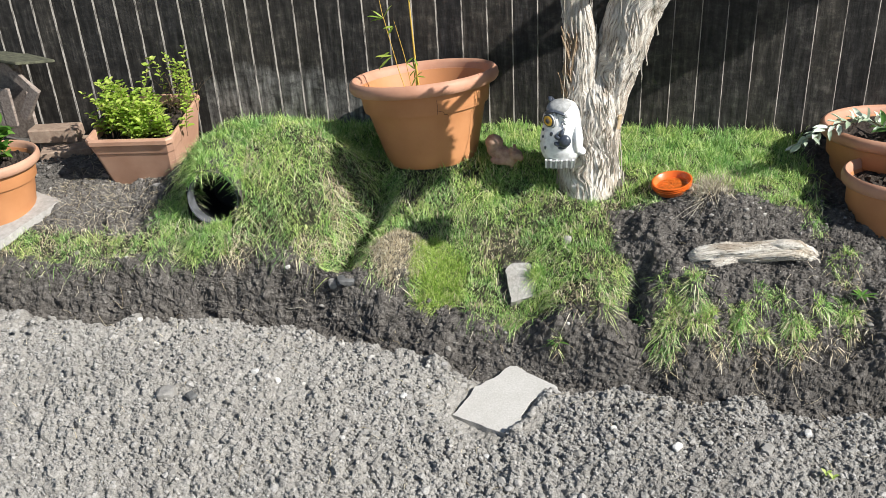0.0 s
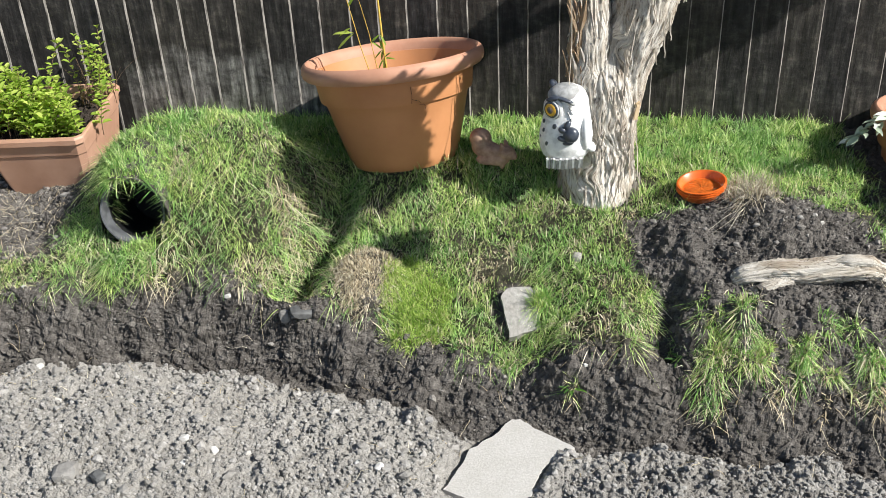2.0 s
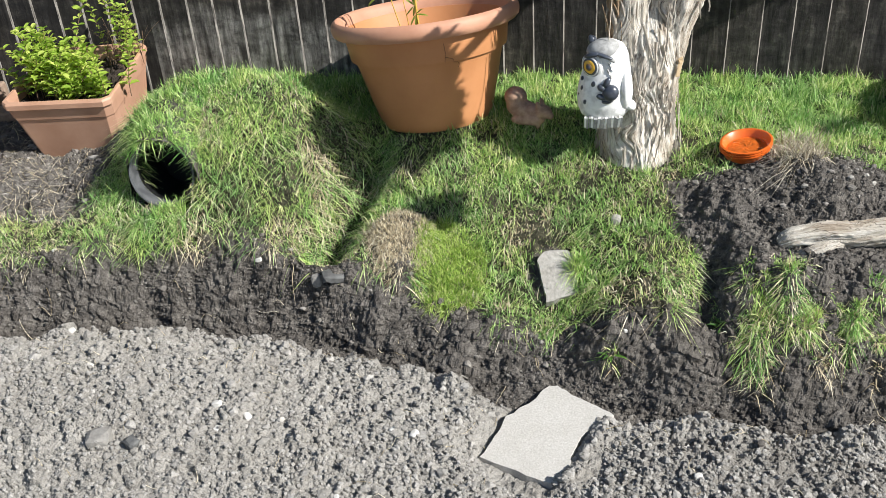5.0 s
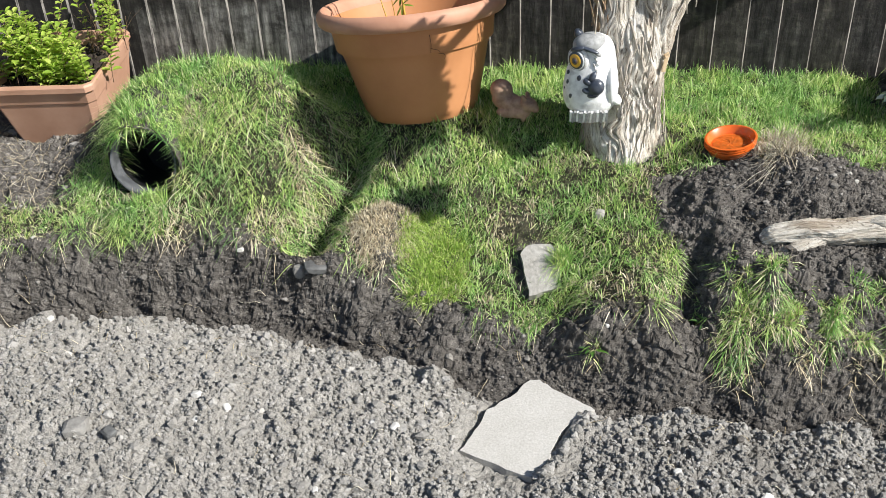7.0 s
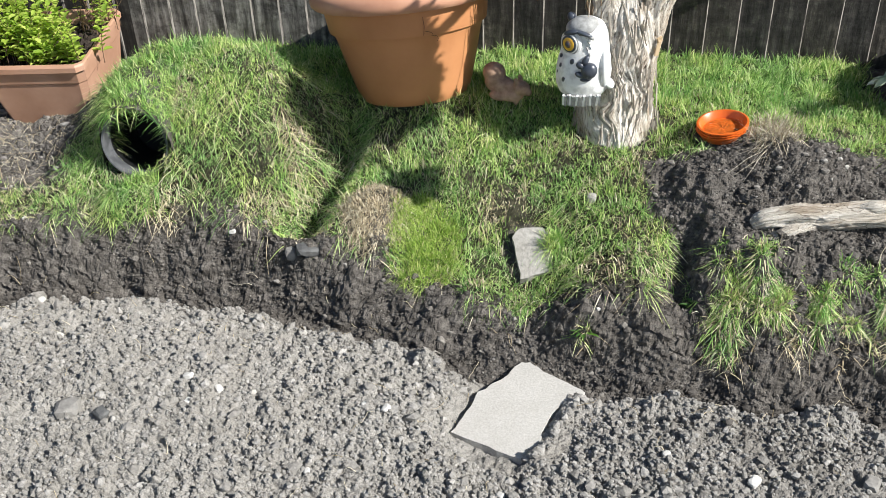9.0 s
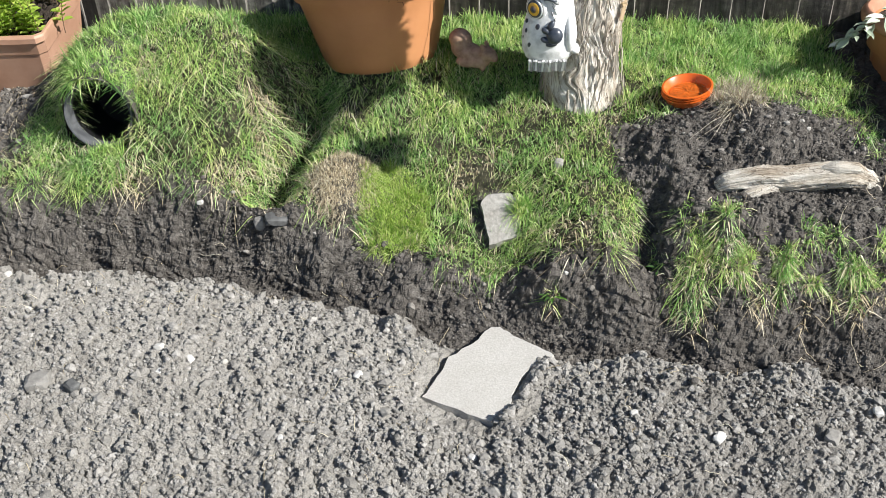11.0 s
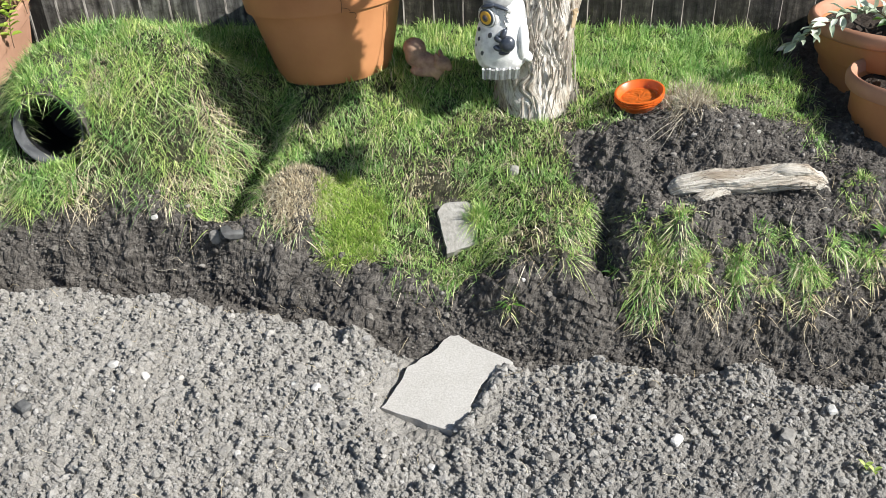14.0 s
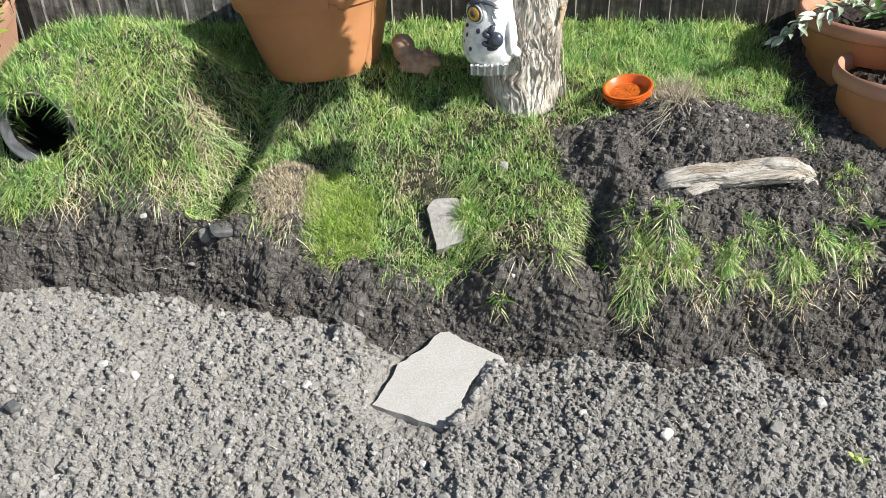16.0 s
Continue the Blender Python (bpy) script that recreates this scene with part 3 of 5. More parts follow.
for cx, cy, r in ((-0.30, -0.87, 0.05), (-0.55, -0.845, 0.07), (-0.78, -0.855, 0.06), (-0.19, -0.90, 0.025), (0.20, -0.965, 0.05), (0.34, -1.0, 0.05), (0.44, -1.03, 0.03), (0.57, -1.01, 0.03), (0.60, -1.12, 0.025), (-1.08, -0.925, 0.06), (0.70, -0.96, 0.05)):
    tuft(GREEN_TUFT, cx, cy, r, r * 0.7, 380, 0.026, M_GRASS)
    tuft(STRAW_TUFT, cx, cy, r, r * 0.7, 300, 0.028, M_STRAW, "dry_tuft")
for cx, cy, r in ((-0.62, -0.862, 0.045), (-0.70, -0.885, 0.04), (0.50, -0.885, 0.035)):
    x, y = scatter(900, cx - r, cx + r, cy - r * 0.6, cy + r * 0.6, lambda x, y: inside(x, y, cx, cy, r, r * 0.6, 0.4))
    blades("grass_tuft", "dense upright tuft of green grass on the bank", x, y, 0.042, 0.0026, M_GRASS, 1.0, np.array([-0.15, -0.1]))


# ---- pots, stones, timber ----
def lathe(profile, n=72, squash=1.0):
    """A turned body from (radius, height) pairs."""
    bm = bmesh.new()
    rings = []
    for r, z in profile:
        if r < 1e-6:
            rings.append([bm.verts.new((0, 0, z))])
        else:
            rings.append([bm.verts.new((r * math.cos(2 * math.pi * i / n), squash * r * math.sin(2 * math.pi * i / n), z)) for i in range(n)])
    for a, b in zip(rings, rings[1:]):
        for i in range(n):
            j = (i + 1) % n
            if len(a) == 1:
                bm.faces.new((a[0], b[j], b[i]))
            elif len(b) == 1:
                bm.faces.new((a[i], a[j], b[0]))
            else:
                bm.faces.new((a[i], a[j], b[j], b[i]))
    bmesh.ops.recalc_face_normals(bm, faces=bm.faces)
    return bm


def soil_disc(r, z, lumps=0.012, n=40, rings=14):
    bm = bmesh.new()
    rows = [[bm.verts.new((0, 0, z))]]
    for k in range(1, rings + 1):
        q = r * k / rings
        rows.append([bm.verts.new((q * math.cos(2 * math.pi * i / n), q * math.sin(2 * math.pi * i / n), z + random.uniform(-1, 1) * lumps * (k < rings))) for i in range(n)])
    for a, b in zip(rows, rows[1:]):
        for i in range(n):
            j = (i + 1) % n
            bm.faces.new((a[0], b[i], b[j]) if len(a) == 1 else (a[i], b[i], b[j], a[j]))
    return bm


def round_pot(name, label, m, rim, base, height, soil, mats, waist=0.79):
    """A plastic pot with a rolled rim, a collar and a hollow inside with compost."""
    pot = thing(name, label, "plant pot", m, "terracotta pots")
    k, t = rim, 0.006
    body = [(0, 0), (base * 0.97, 0), (base, 0.006)]
    for i in range(1, 8):
        u = i / 8
        body.append((base + (k * waist - base) * u ** 0.9, 0.006 + (height * 0.615) * u))
    body += [(k * (waist + 0.01), height * 0.635), (k * (waist + 0.045), height * 0.64), (k * (waist + 0.05), height * 0.65), (k * max(0.875, waist + 0.055), height * 0.865)]
    body += [(k * 0.875, height * 0.90), (k * 0.865, height * 0.90), (k * 0.77, height * 0.6), (base * 0.95, 0.02), (0, 0.02)]
    part("body", lathe(body), mats[0], pot, smooth=True)
    lip = [(k * 0.872, height * 0.855), (k * 0.965, height * 0.862), (k * 0.992, height * 0.885), (k, height * 0.92), (k * 0.995, height * 0.96), (k * 0.975, height * 0.988), (k * 0.945, height), (k * 0.91, height * 0.99), (k * 0.885, height * 0.96), (k * 0.872, height * 0.90)]
    part("rim", lathe(lip), mats[1], pot, smooth=True)
    part("compost", soil_disc(base * 0.93 + (k * 0.77 - base * 0.95) * min(1, soil / 0.6) if soil < 0.6 else k * (0.77 + 0.3 * (soil - 0.6)), height * soil), M_COMPOST, pot, "dark crumbly potting compost", smooth=False)
    return pot


big_pot = round_pot("plant_pot", "large terracotta-coloured plastic pot with a cracked collar, standing on the lawn", pose(0.045, -0.375, 0.388, -6, -5, 0), 0.276, 0.165, 0.325, 0.35, (M_TERRA, M_TERRA_RIM))


def pot_cracks():
    """Thin dark splits in the pot's collar, hugging its outside."""
    for pts in (((-66, 0.262), (-65.4, 0.236), (-66.2, 0.211)), ((-65.8, 0.224), (-61, 0.217), (-60, 0.211)), ((-60, 0.205), (-56, 0.202), (-55, 0.194), (-56, 0.188))):
        bm = bmesh.new()
        row = []
        for i, (a, z) in enumerate(pts):
            (a0, z0), (a1, z1) = pts[max(0, i - 1)], pts[min(len(pts) - 1, i + 1)]
            du, dz = radians(a1 - a0) * 0.245, z1 - z0
            k = 0.0006 / math.hypot(du, dz)
            r = 0.276 * ((0.842 + 0.033 * (z - 0.211) / 0.07) if z > 0.207 else 0.797 + 0.3 * (z - 0.2)) + 0.0015
            row.append([bm.verts.new((r * math.cos(radians(a) + s * dz * k / 0.245), r * math.sin(radians(a) + s * dz * k / 0.245), z - s * du * k)) for s in (-1, 1)])
        for p, q in zip(row, row[1:]):
            bm.faces.new((p[0], p[1], q[1], q[0]))
        part("crack", bm, M_BLACK, big_pot.children[0], "dark split in the plastic")


pot_cracks()
round_pot("plant_pot", "wide terracotta plastic pot with dark compost beside the fence", pose(1.70, -0.31, 0.235, -5, 0, 0), 0.285, 0.225, 0.30, 0.88, (M_TERRA, M_TERRA_RIM), 0.84)
round_pot("plant_pot", "smaller terracotta plastic pot of dark compost on the soil heap", pose(1.640, -0.63, 0.19, -5, 0, 0), 0.195, 0.14, 0.30, 0.86, (M_TERRA, M_TERRA_RIM), 0.84)
round_pot("plant_pot", "small terracotta pot with a leafy plant on a concrete slab", pose(-1.60, -0.75, 0.215, 0, 0, 0), 0.185, 0.115, 0.27, 0.85, (M_TERRA, M_TERRA_PALE))


def tube(path, radii, around=144, along=160, bark=0.013, twist=0.5, seed=0, often=(5, 11), flare=0.0):
    """A limb along a smooth path, with a stringy, split bark."""
    path, radii = np.array(path, float), np.array(radii, float)
    t = np.linspace(0, 1, len(path))
    u = np.linspace(0, 1, along)
    c = np.stack([np.interp(u, t, path[:, i]) for i in range(3)], -1)
    for _ in range(8):
        c[1:-1] = (c[:-2] + 2 * c[1:-1] + c[2:]) / 4
    r = np.interp(u, t, radii)
    th = np.linspace(0, 2 * np.pi, around, endpoint=False)
    s = np.concatenate([[0], np.cumsum(np.linalg.norm(np.diff(c, axis=0), axis=1))])
    T, S = np.meshgrid(th, s)

    def ringed(m, v, k):
        q = (T + twist * S * 2) / (2 * np.pi) * m
        i = np.floor(q).astype(int)
        f = q - i
        f = f * f * (3 - 2 * f)
        j = np.floor(S * v).astype(int)
        g = S * v - j
        g = g * g * (3 - 2 * g)
        tab = lambda a, b: TABLE[(a % m + 31 * k) % 256, (b + 71 * k) % 256]
        return (tab(i, j) * (1 - f) + tab(i + 1, j) * f) * (1 - g) + (tab(i, j + 1) * (1 - f) + tab(i + 1, j + 1) * f) * g - 0.5

    lump = ringed(5, 6, 3 + seed)
    sway = 0.55 * ringed(6, 9, 4 + seed) + 0.25 * ringed(11, 22, 6 + seed)
    T0, T = T, T + sway
    rid = 1 - np.abs(ringed(17, often[0], 1 + seed)) * 2
    rid2 = 1 - np.abs(ringed(61, often[1], 2 + seed)) * 2
    fine = ringed(130, 2.2 * often[1], 5 + seed)
    T = T0
    rad = r[:, None] * (1 + 0.15 * lump) + bark * (0.5 * rid**3 + 0.42 * rid2**3 + 0.5 * fine - 0.4)
    if flare:
        rad = rad * (1 + flare * np.exp(-S / 0.085) * np.cos(3 * T0 + 0.6))
    d = np.gradient(c, axis=0)
    d /= np.linalg.norm(d, axis=1)[:, None]
    e1 = np.cross(d, [0, 1, 0.01])
    e1 /= np.linalg.norm(e1, axis=1)[:, None]
    e2 = np.cross(d, e1)
    v = c[:, None] + rad[..., None] * (np.cos(T)[..., None] * e1[:, None] + np.sin(T)[..., None] * e2[:, None])
    idx = np.arange(along * around).reshape(along, around)
    nx = np.roll(idx, -1, 1)
    f = np.stack([idx[:-1], nx[:-1], nx[1:], idx[1:]], -1).reshape(-1, 4)
    return v.reshape(-1, 3), f, np.stack([np.cos(T + twist * S + sway) * 0.1, np.sin(T + twist * S + sway) * 0.1, S], -1).reshape(-1, 3)


def limb_mesh(name, run, mat):
    """A tube as a mesh that carries the flow of its grain."""
    v, f, flow = run
    ob = from_arrays(name, v, f, mat, True)
    ob.data.attributes.new("grain", "FLOAT_VECTOR", "POINT").data.foreach_set("vector", flow.astype(np.float32).ravel())
    return ob


def along_grain(n, l, scale, detail, rough, stretch):
    at, mp, k = n.new("ShaderNodeAttribute"), n.new("ShaderNodeMapping"), n.new("ShaderNodeTexNoise")
    at.attribute_name = "grain"
    mp.inputs["Scale"].default_value = stretch
    k.inputs["Scale"].default_value, k.inputs["Detail"].default_value, k.inputs["Roughness"].default_value = scale, detail, rough
    l.new(at.outputs["Vector"], mp.inputs[0])
    l.new(mp.outputs[0], k.inputs["Vector"])
    return k


def bark_material(name="shaggy_bark", pale=((0.35, (0.06, 0.047, 0.036)), (0.41, (0.34, 0.30, 0.25)), (0.49, (0.60, 0.56, 0.50)), (0.64, (0.76, 0.73, 0.66))), across=None):
    """Fibrous bark or bleached wood: fibres, broad stains and, across the grain, cracks."""
    m, n, l, b = material(name, 0.9, spec=0.2)
    a = along_grain(n, l, 120, 9, 0.72, (1.5, 1.5, 0.24))
    r = ramp(n, pale)
    l.new(a.outputs[0], r.inputs[0])
    c = along_grain(n, l, 13, 4, 0.6, (1, 1, 0.6))
    r2 = ramp(n, [(0.36, (0.55, 0.46, 0.37)), (0.47, (0.85, 0.81, 0.76)), (0.58, (1, 1, 1))])
    l.new(c.outputs[0], r2.inputs[0])
    col = blend(n, l, 0.8, r.outputs[0], r2.outputs[0], "MULTIPLY")
    if across:
        q = along_grain(n, l, across, 3, 0.55, (0.8, 0.8, 1.0))
        r3 = ramp(n, [(0.49, (1, 1, 1)), (0.5, (0.14, 0.10, 0.07)), (0.508, (1, 1, 1))])
        l.new(q.outputs[0], r3.inputs[0])
        col = blend(n, l, 0.85, col, r3.outputs[0], "MULTIPLY")
    l.new(col, b.inputs["Base Color"])
    bump(n, l, b, a.outputs[0], 0.8, 0.008)
    return m


M_BARK = bark_material()


def build_tree():
    tree = thing("tree", "gnarled pale grey tree with shaggy peeling bark, forked low", "tree", pose(0.65, -0.48, 0.33))
    o = np.array([0.65, -0.48, 0.33])
    runs = (
        ("trunk", [(0.632, -0.48, 0.24), (0.634, -0.48, 0.30), (0.637, -0.48, 0.41), (0.643, -0.48, 0.52), (0.652, -0.48, 0.61), (0.658, -0.48, 0.68), (0.664, -0.475, 0.74), (0.668, -0.465, 0.79)], [0.135, 0.117, 0.101, 0.088, 0.087, 0.082, 0.055, 0.01]),
        ("limb", [(0.632, -0.482, 0.56), (0.617, -0.487, 0.64), (0.605, -0.49, 0.72), (0.606, -0.495, 0.81), (0.602, -0.50, 0.908), (0.582, -0.50, 1.0), (0.565, -0.50, 1.10), (0.56, -0.50, 1.16)], [0.05, 0.062, 0.060, 0.056, 0.045, 0.044, 0.042, 0.005]),
        ("limb", [(0.668, -0.475, 0.54), (0.685, -0.475, 0.62), (0.702, -0.47, 0.71), (0.722, -0.465, 0.80), (0.752, -0.46, 0.91), (0.785, -0.46, 1.0), (0.90, -0.445, 1.14), (1.02, -0.43, 1.28), (1.45, -0.42, 1.65), (1.8, -0.40, 1.95)], [0.05, 0.064, 0.069, 0.082, 0.085, 0.084, 0.08, 0.07, 0.05, 0.02]),
    )
    for i, (name, path, radii) in enumerate(runs):
        v, f, flow = tube(path, radii, 200 if i == 0 else 150, 220 if i < 2 else 300, 0.013 if i != 1 else 0.010, seed=5 * i, twist=0.9 if i != 1 else -0.6, flare=0.09 if i == 0 else 0)
        limb_mesh(name, (v - o, f, flow), M_BARK).parent = tree
    return tree


build_tree()


def flat_stone(name, label, outline, thick, m, mat, seed=1, category="stone"):
    """A broken flag of stone: an outline with chipped edges, split face and thickness."""
    r = random.Random(seed)
    pts = []
    for (ax, ay), (bx, by) in zip(outline, outline[1:] + outline[:1]):
        k = max(2, int(math.hypot(bx - ax, by - ay) / 0.018))
        for i in range(k):
            u = i / k
            pts.append((ax + (bx - ax) * u + r.uniform(-1, 1) * 0.0025, ay + (by - ay) * u + r.uniform(-1, 1) * 0.0025))
    bm = bmesh.new()
    f = bm.faces.new([bm.verts.new((px, py, 0)) for px, py in pts])
    if f.normal.z < 0:
        f.normal_flip()
    ex = bmesh.ops.extrude_face_region(bm, geom=[f])
    up = [g for g in ex["geom"] if isinstance(g, bmesh.types.BMVert)]
    bmesh.ops.translate(bm, vec=(0, 0, thick), verts=up)
    for v in up:
        v.co.x *= 0.985
        v.co.y *= 0.985
    bmesh.ops.recalc_face_normals(bm, faces=bm.faces)
    ob = part(name, bm, mat)
    ob.matrix_world = m
    return tagged(ob, label, category)


flat_stone("paving_slab", "broken pale sandstone paving slab lying on the dry soil", [(-0.145, -0.097), (-0.121, -0.026), (-0.104, 0.044), (-0.075, 0.077), (-0.039, 0.117), (-0.028, 0.148), (-0.012, 0.166), (0.006, 0.168), (0.027, 0.15), (0.063, 0.125), (0.12, 0.092), (0.146, 0.074), (0.122, 0.048), (0.093, 0.024), (0.073, -0.011), (0.062, -0.049), (0.056, -0.09), (0.033, -0.165)], 0.022, pose(0.470, -1.325, -0.003, 1, -1, 0), M_SLAB)
flat_stone("stone", "weathered flat stone set upright-leaning in the grass of the bank", [(-0.056, 0.045), (-0.046, 0.068), (-0.02, 0.08), (0.03, 0.08), (0.055, 0.06), (0.06, -0.06), (-0.03, -0.085)], 0.022, pose(0.452, -0.905, 0.166, 30, 0, 6) @ Matrix.Diagonal((0.9, 0.92, 1, 1)), M_FLAT, 3)


M_DRIFT = bark_material("bleached_driftwood", ((0.33, (0.09, 0.065, 0.045)), (0.39, (0.42, 0.36, 0.29)), (0.48, (0.66, 0.61, 0.53)), (0.66, (0.80, 0.76, 0.69))), 9)


def build_log():
    log = thing("driftwood_log", "bleached split driftwood log lying on the dark soil heap", "log", pose(1.17, -0.88, 0.287))
    o = np.array([1.17, -0.88, 0.27])
    runs = (
        ("stem", [(0.984, -0.885, 0.268), (0.987, -0.885, 0.270), (1.012, -0.885, 0.286), (1.08, -0.885, 0.304), (1.15, -0.885, 0.302), (1.22, -0.88, 0.313), (1.29, -0.875, 0.316), (1.328, -0.872, 0.307), (1.352, -0.868, 0.294), (1.366, -0.866, 0.288)], [0.003, 0.020, 0.027, 0.028, 0.032, 0.034, 0.033, 0.022, 0.014, 0.004], 0.009, ""),
        ("splinter", [(1.12, -0.900, 0.290), (1.07, -0.918, 0.275), (1.03, -0.928, 0.258), (1.0, -0.934, 0.243), (0.992, -0.936, 0.239)], [0.016, 0.018, 0.016, 0.011, 0.003], 0.004, "pale split sliver under the broken end"),
        ("snag", [(1.33, -0.885, 0.296), (1.36, -0.892, 0.285), (1.372, -0.892, 0.262)], [0.015, 0.011, 0.003], 0.003, "torn stub of a side shoot"),
        ("plate", [(1.20, -0.892, 0.333), (1.25, -0.892, 0.342), (1.30, -0.888, 0.340), (1.325, -0.884, 0.330)], [0.004, 0.017, 0.016, 0.003], 0.003, "raised plate of split wood"),
    )
    for i, (name, path, radii, rough, label) in enumerate(runs):
        v, f, flow = tube(path, radii, 90 if i == 0 else 48, 170 if i == 0 else 50, rough, 0.5, 9 + i, (4, 9))
        ob = limb_mesh(name, (v - o, f, flow), M_DRIFT)
        ob.parent = log
        tagged(ob, label)


build_log()


def build_dish():
    K = 0.9
    dish = thing("saucer_stack", "stack of bright orange plastic plant saucers on the lawn edge", "saucer", pose(0.925, -0.575, 0.382, 6, -8, 0))
    prof = [(0, 0.0), (0.058, 0.0), (0.062, 0.003), (0.070, 0.022), (0.0745, 0.0225), (0.0745, 0.0255), (0.069, 0.0265), (0.066, 0.024), (0.058, 0.006), (0, 0.005)]
    for k in range(3):
        ob = part("saucer", lathe([(r * K, z) for r, z in prof], 64), M_ORANGE, dish, smooth=True)
        ob.matrix_basis = pose(0.001 * k, -0.001 * k, 0.0072 * k)

    ob = part("residue", soil_disc(0.045, 0, 0.0008, 28, 6), M_RESIDUE, dish, "brown dried film of water and dirt")
    ob.matrix_basis = pose(0, 0, 0.0212)


M_RESIDUE = grained("brown_residue", [(0.35, (0.30, 0.08, 0.015)), (0.6, (0.55, 0.12, 0.018))], 40, rough=0.3, bmp=0.1, dist=0.001)
build_dish()


def trough(name, label, m, length, width, height):
    """A rectangular tapering planter with a rolled rim, hollow inside."""
    box = thing(name, label, "planter", m)
    bm = bmesh.new()

    def ring(l, w, z, bev=0.02):
        pts = []
        for sx, sy in ((1, 1), (-1, 1), (-1, -1), (1, -1)):
            a, b = (sx * (l - bev), sy * w), (sx * l, sy * (w - bev))
            pts += [b, a] if sx * sy > 0 else [a, b]
        return [bm.verts.new((px, py, z)) for px, py in pts]

    l, w, h = length / 2, width / 2, height
    rings = [ring(l * 0.78, w * 0.72, 0), ring(l * 0.80, w * 0.74, 0.01), ring(l * 0.93, w * 0.90, h * 0.70), ring(l * 0.945, w * 0.92, h * 0.72), ring(l * 0.975, w * 0.965, h * 0.90), ring(l, w, h * 0.905), ring(l * 1.003, w * 1.004, h * 0.975), ring(l * 0.99, w * 0.985, h), ring(l * 0.95, w * 0.93, h), ring(l * 0.92, w * 0.88, h * 0.9), ring(l * 0.80, w * 0.72, 0.02)]
    for a, b in zip(rings, rings[1:]):
        for i in range(8):
            bm.faces.new((a[i], a[(i + 1) % 8], b[(i + 1) % 8], b[i]))
    bm.faces.new(rings[0][::-1])
    bm.faces.new(rings[-1])
    bmesh.ops.recalc_face_normals(bm, faces=bm.faces)
    part("body", bm, M_TERRA_PALE, box)
    bm = bmesh.new()
    bmesh.ops.create_grid(bm, x_segments=40, y_segments=20, size=1, matrix=Matrix.Diagonal((l * 0.9, w * 0.85, 1, 1)))
    for v in bm.verts:
        v.co.z = h * 0.82 + random.uniform(-1, 1) * 0.012
    part("compost", bm, M_COMPOST, box, "dark compost with dead stems")
    return box


planter = trough("planter", "pale terracotta plastic trough planter with leafy mint, tilted on bare soil", pose(-1.175, -0.30, 0.272, 7, 0, 9), 0.35, 0.42, 0.235)


# ---- ornaments ----
def blob(bm, c, r, turn=(0, 0, 0), sub=3, mat=0):
    """A squashed ball added to a mesh."""
    m = Matrix.LocRotScale(c, Euler([radians(a) for a in turn]), r if hasattr(r, "__len__") else (r, r, r))
    made = bmesh.ops.create_icosphere(bm, subdivisions=sub, radius=1, matrix=m)["verts"]
    for v in made:
        for f in v.link_faces:
            f.material_index = mat
    return made


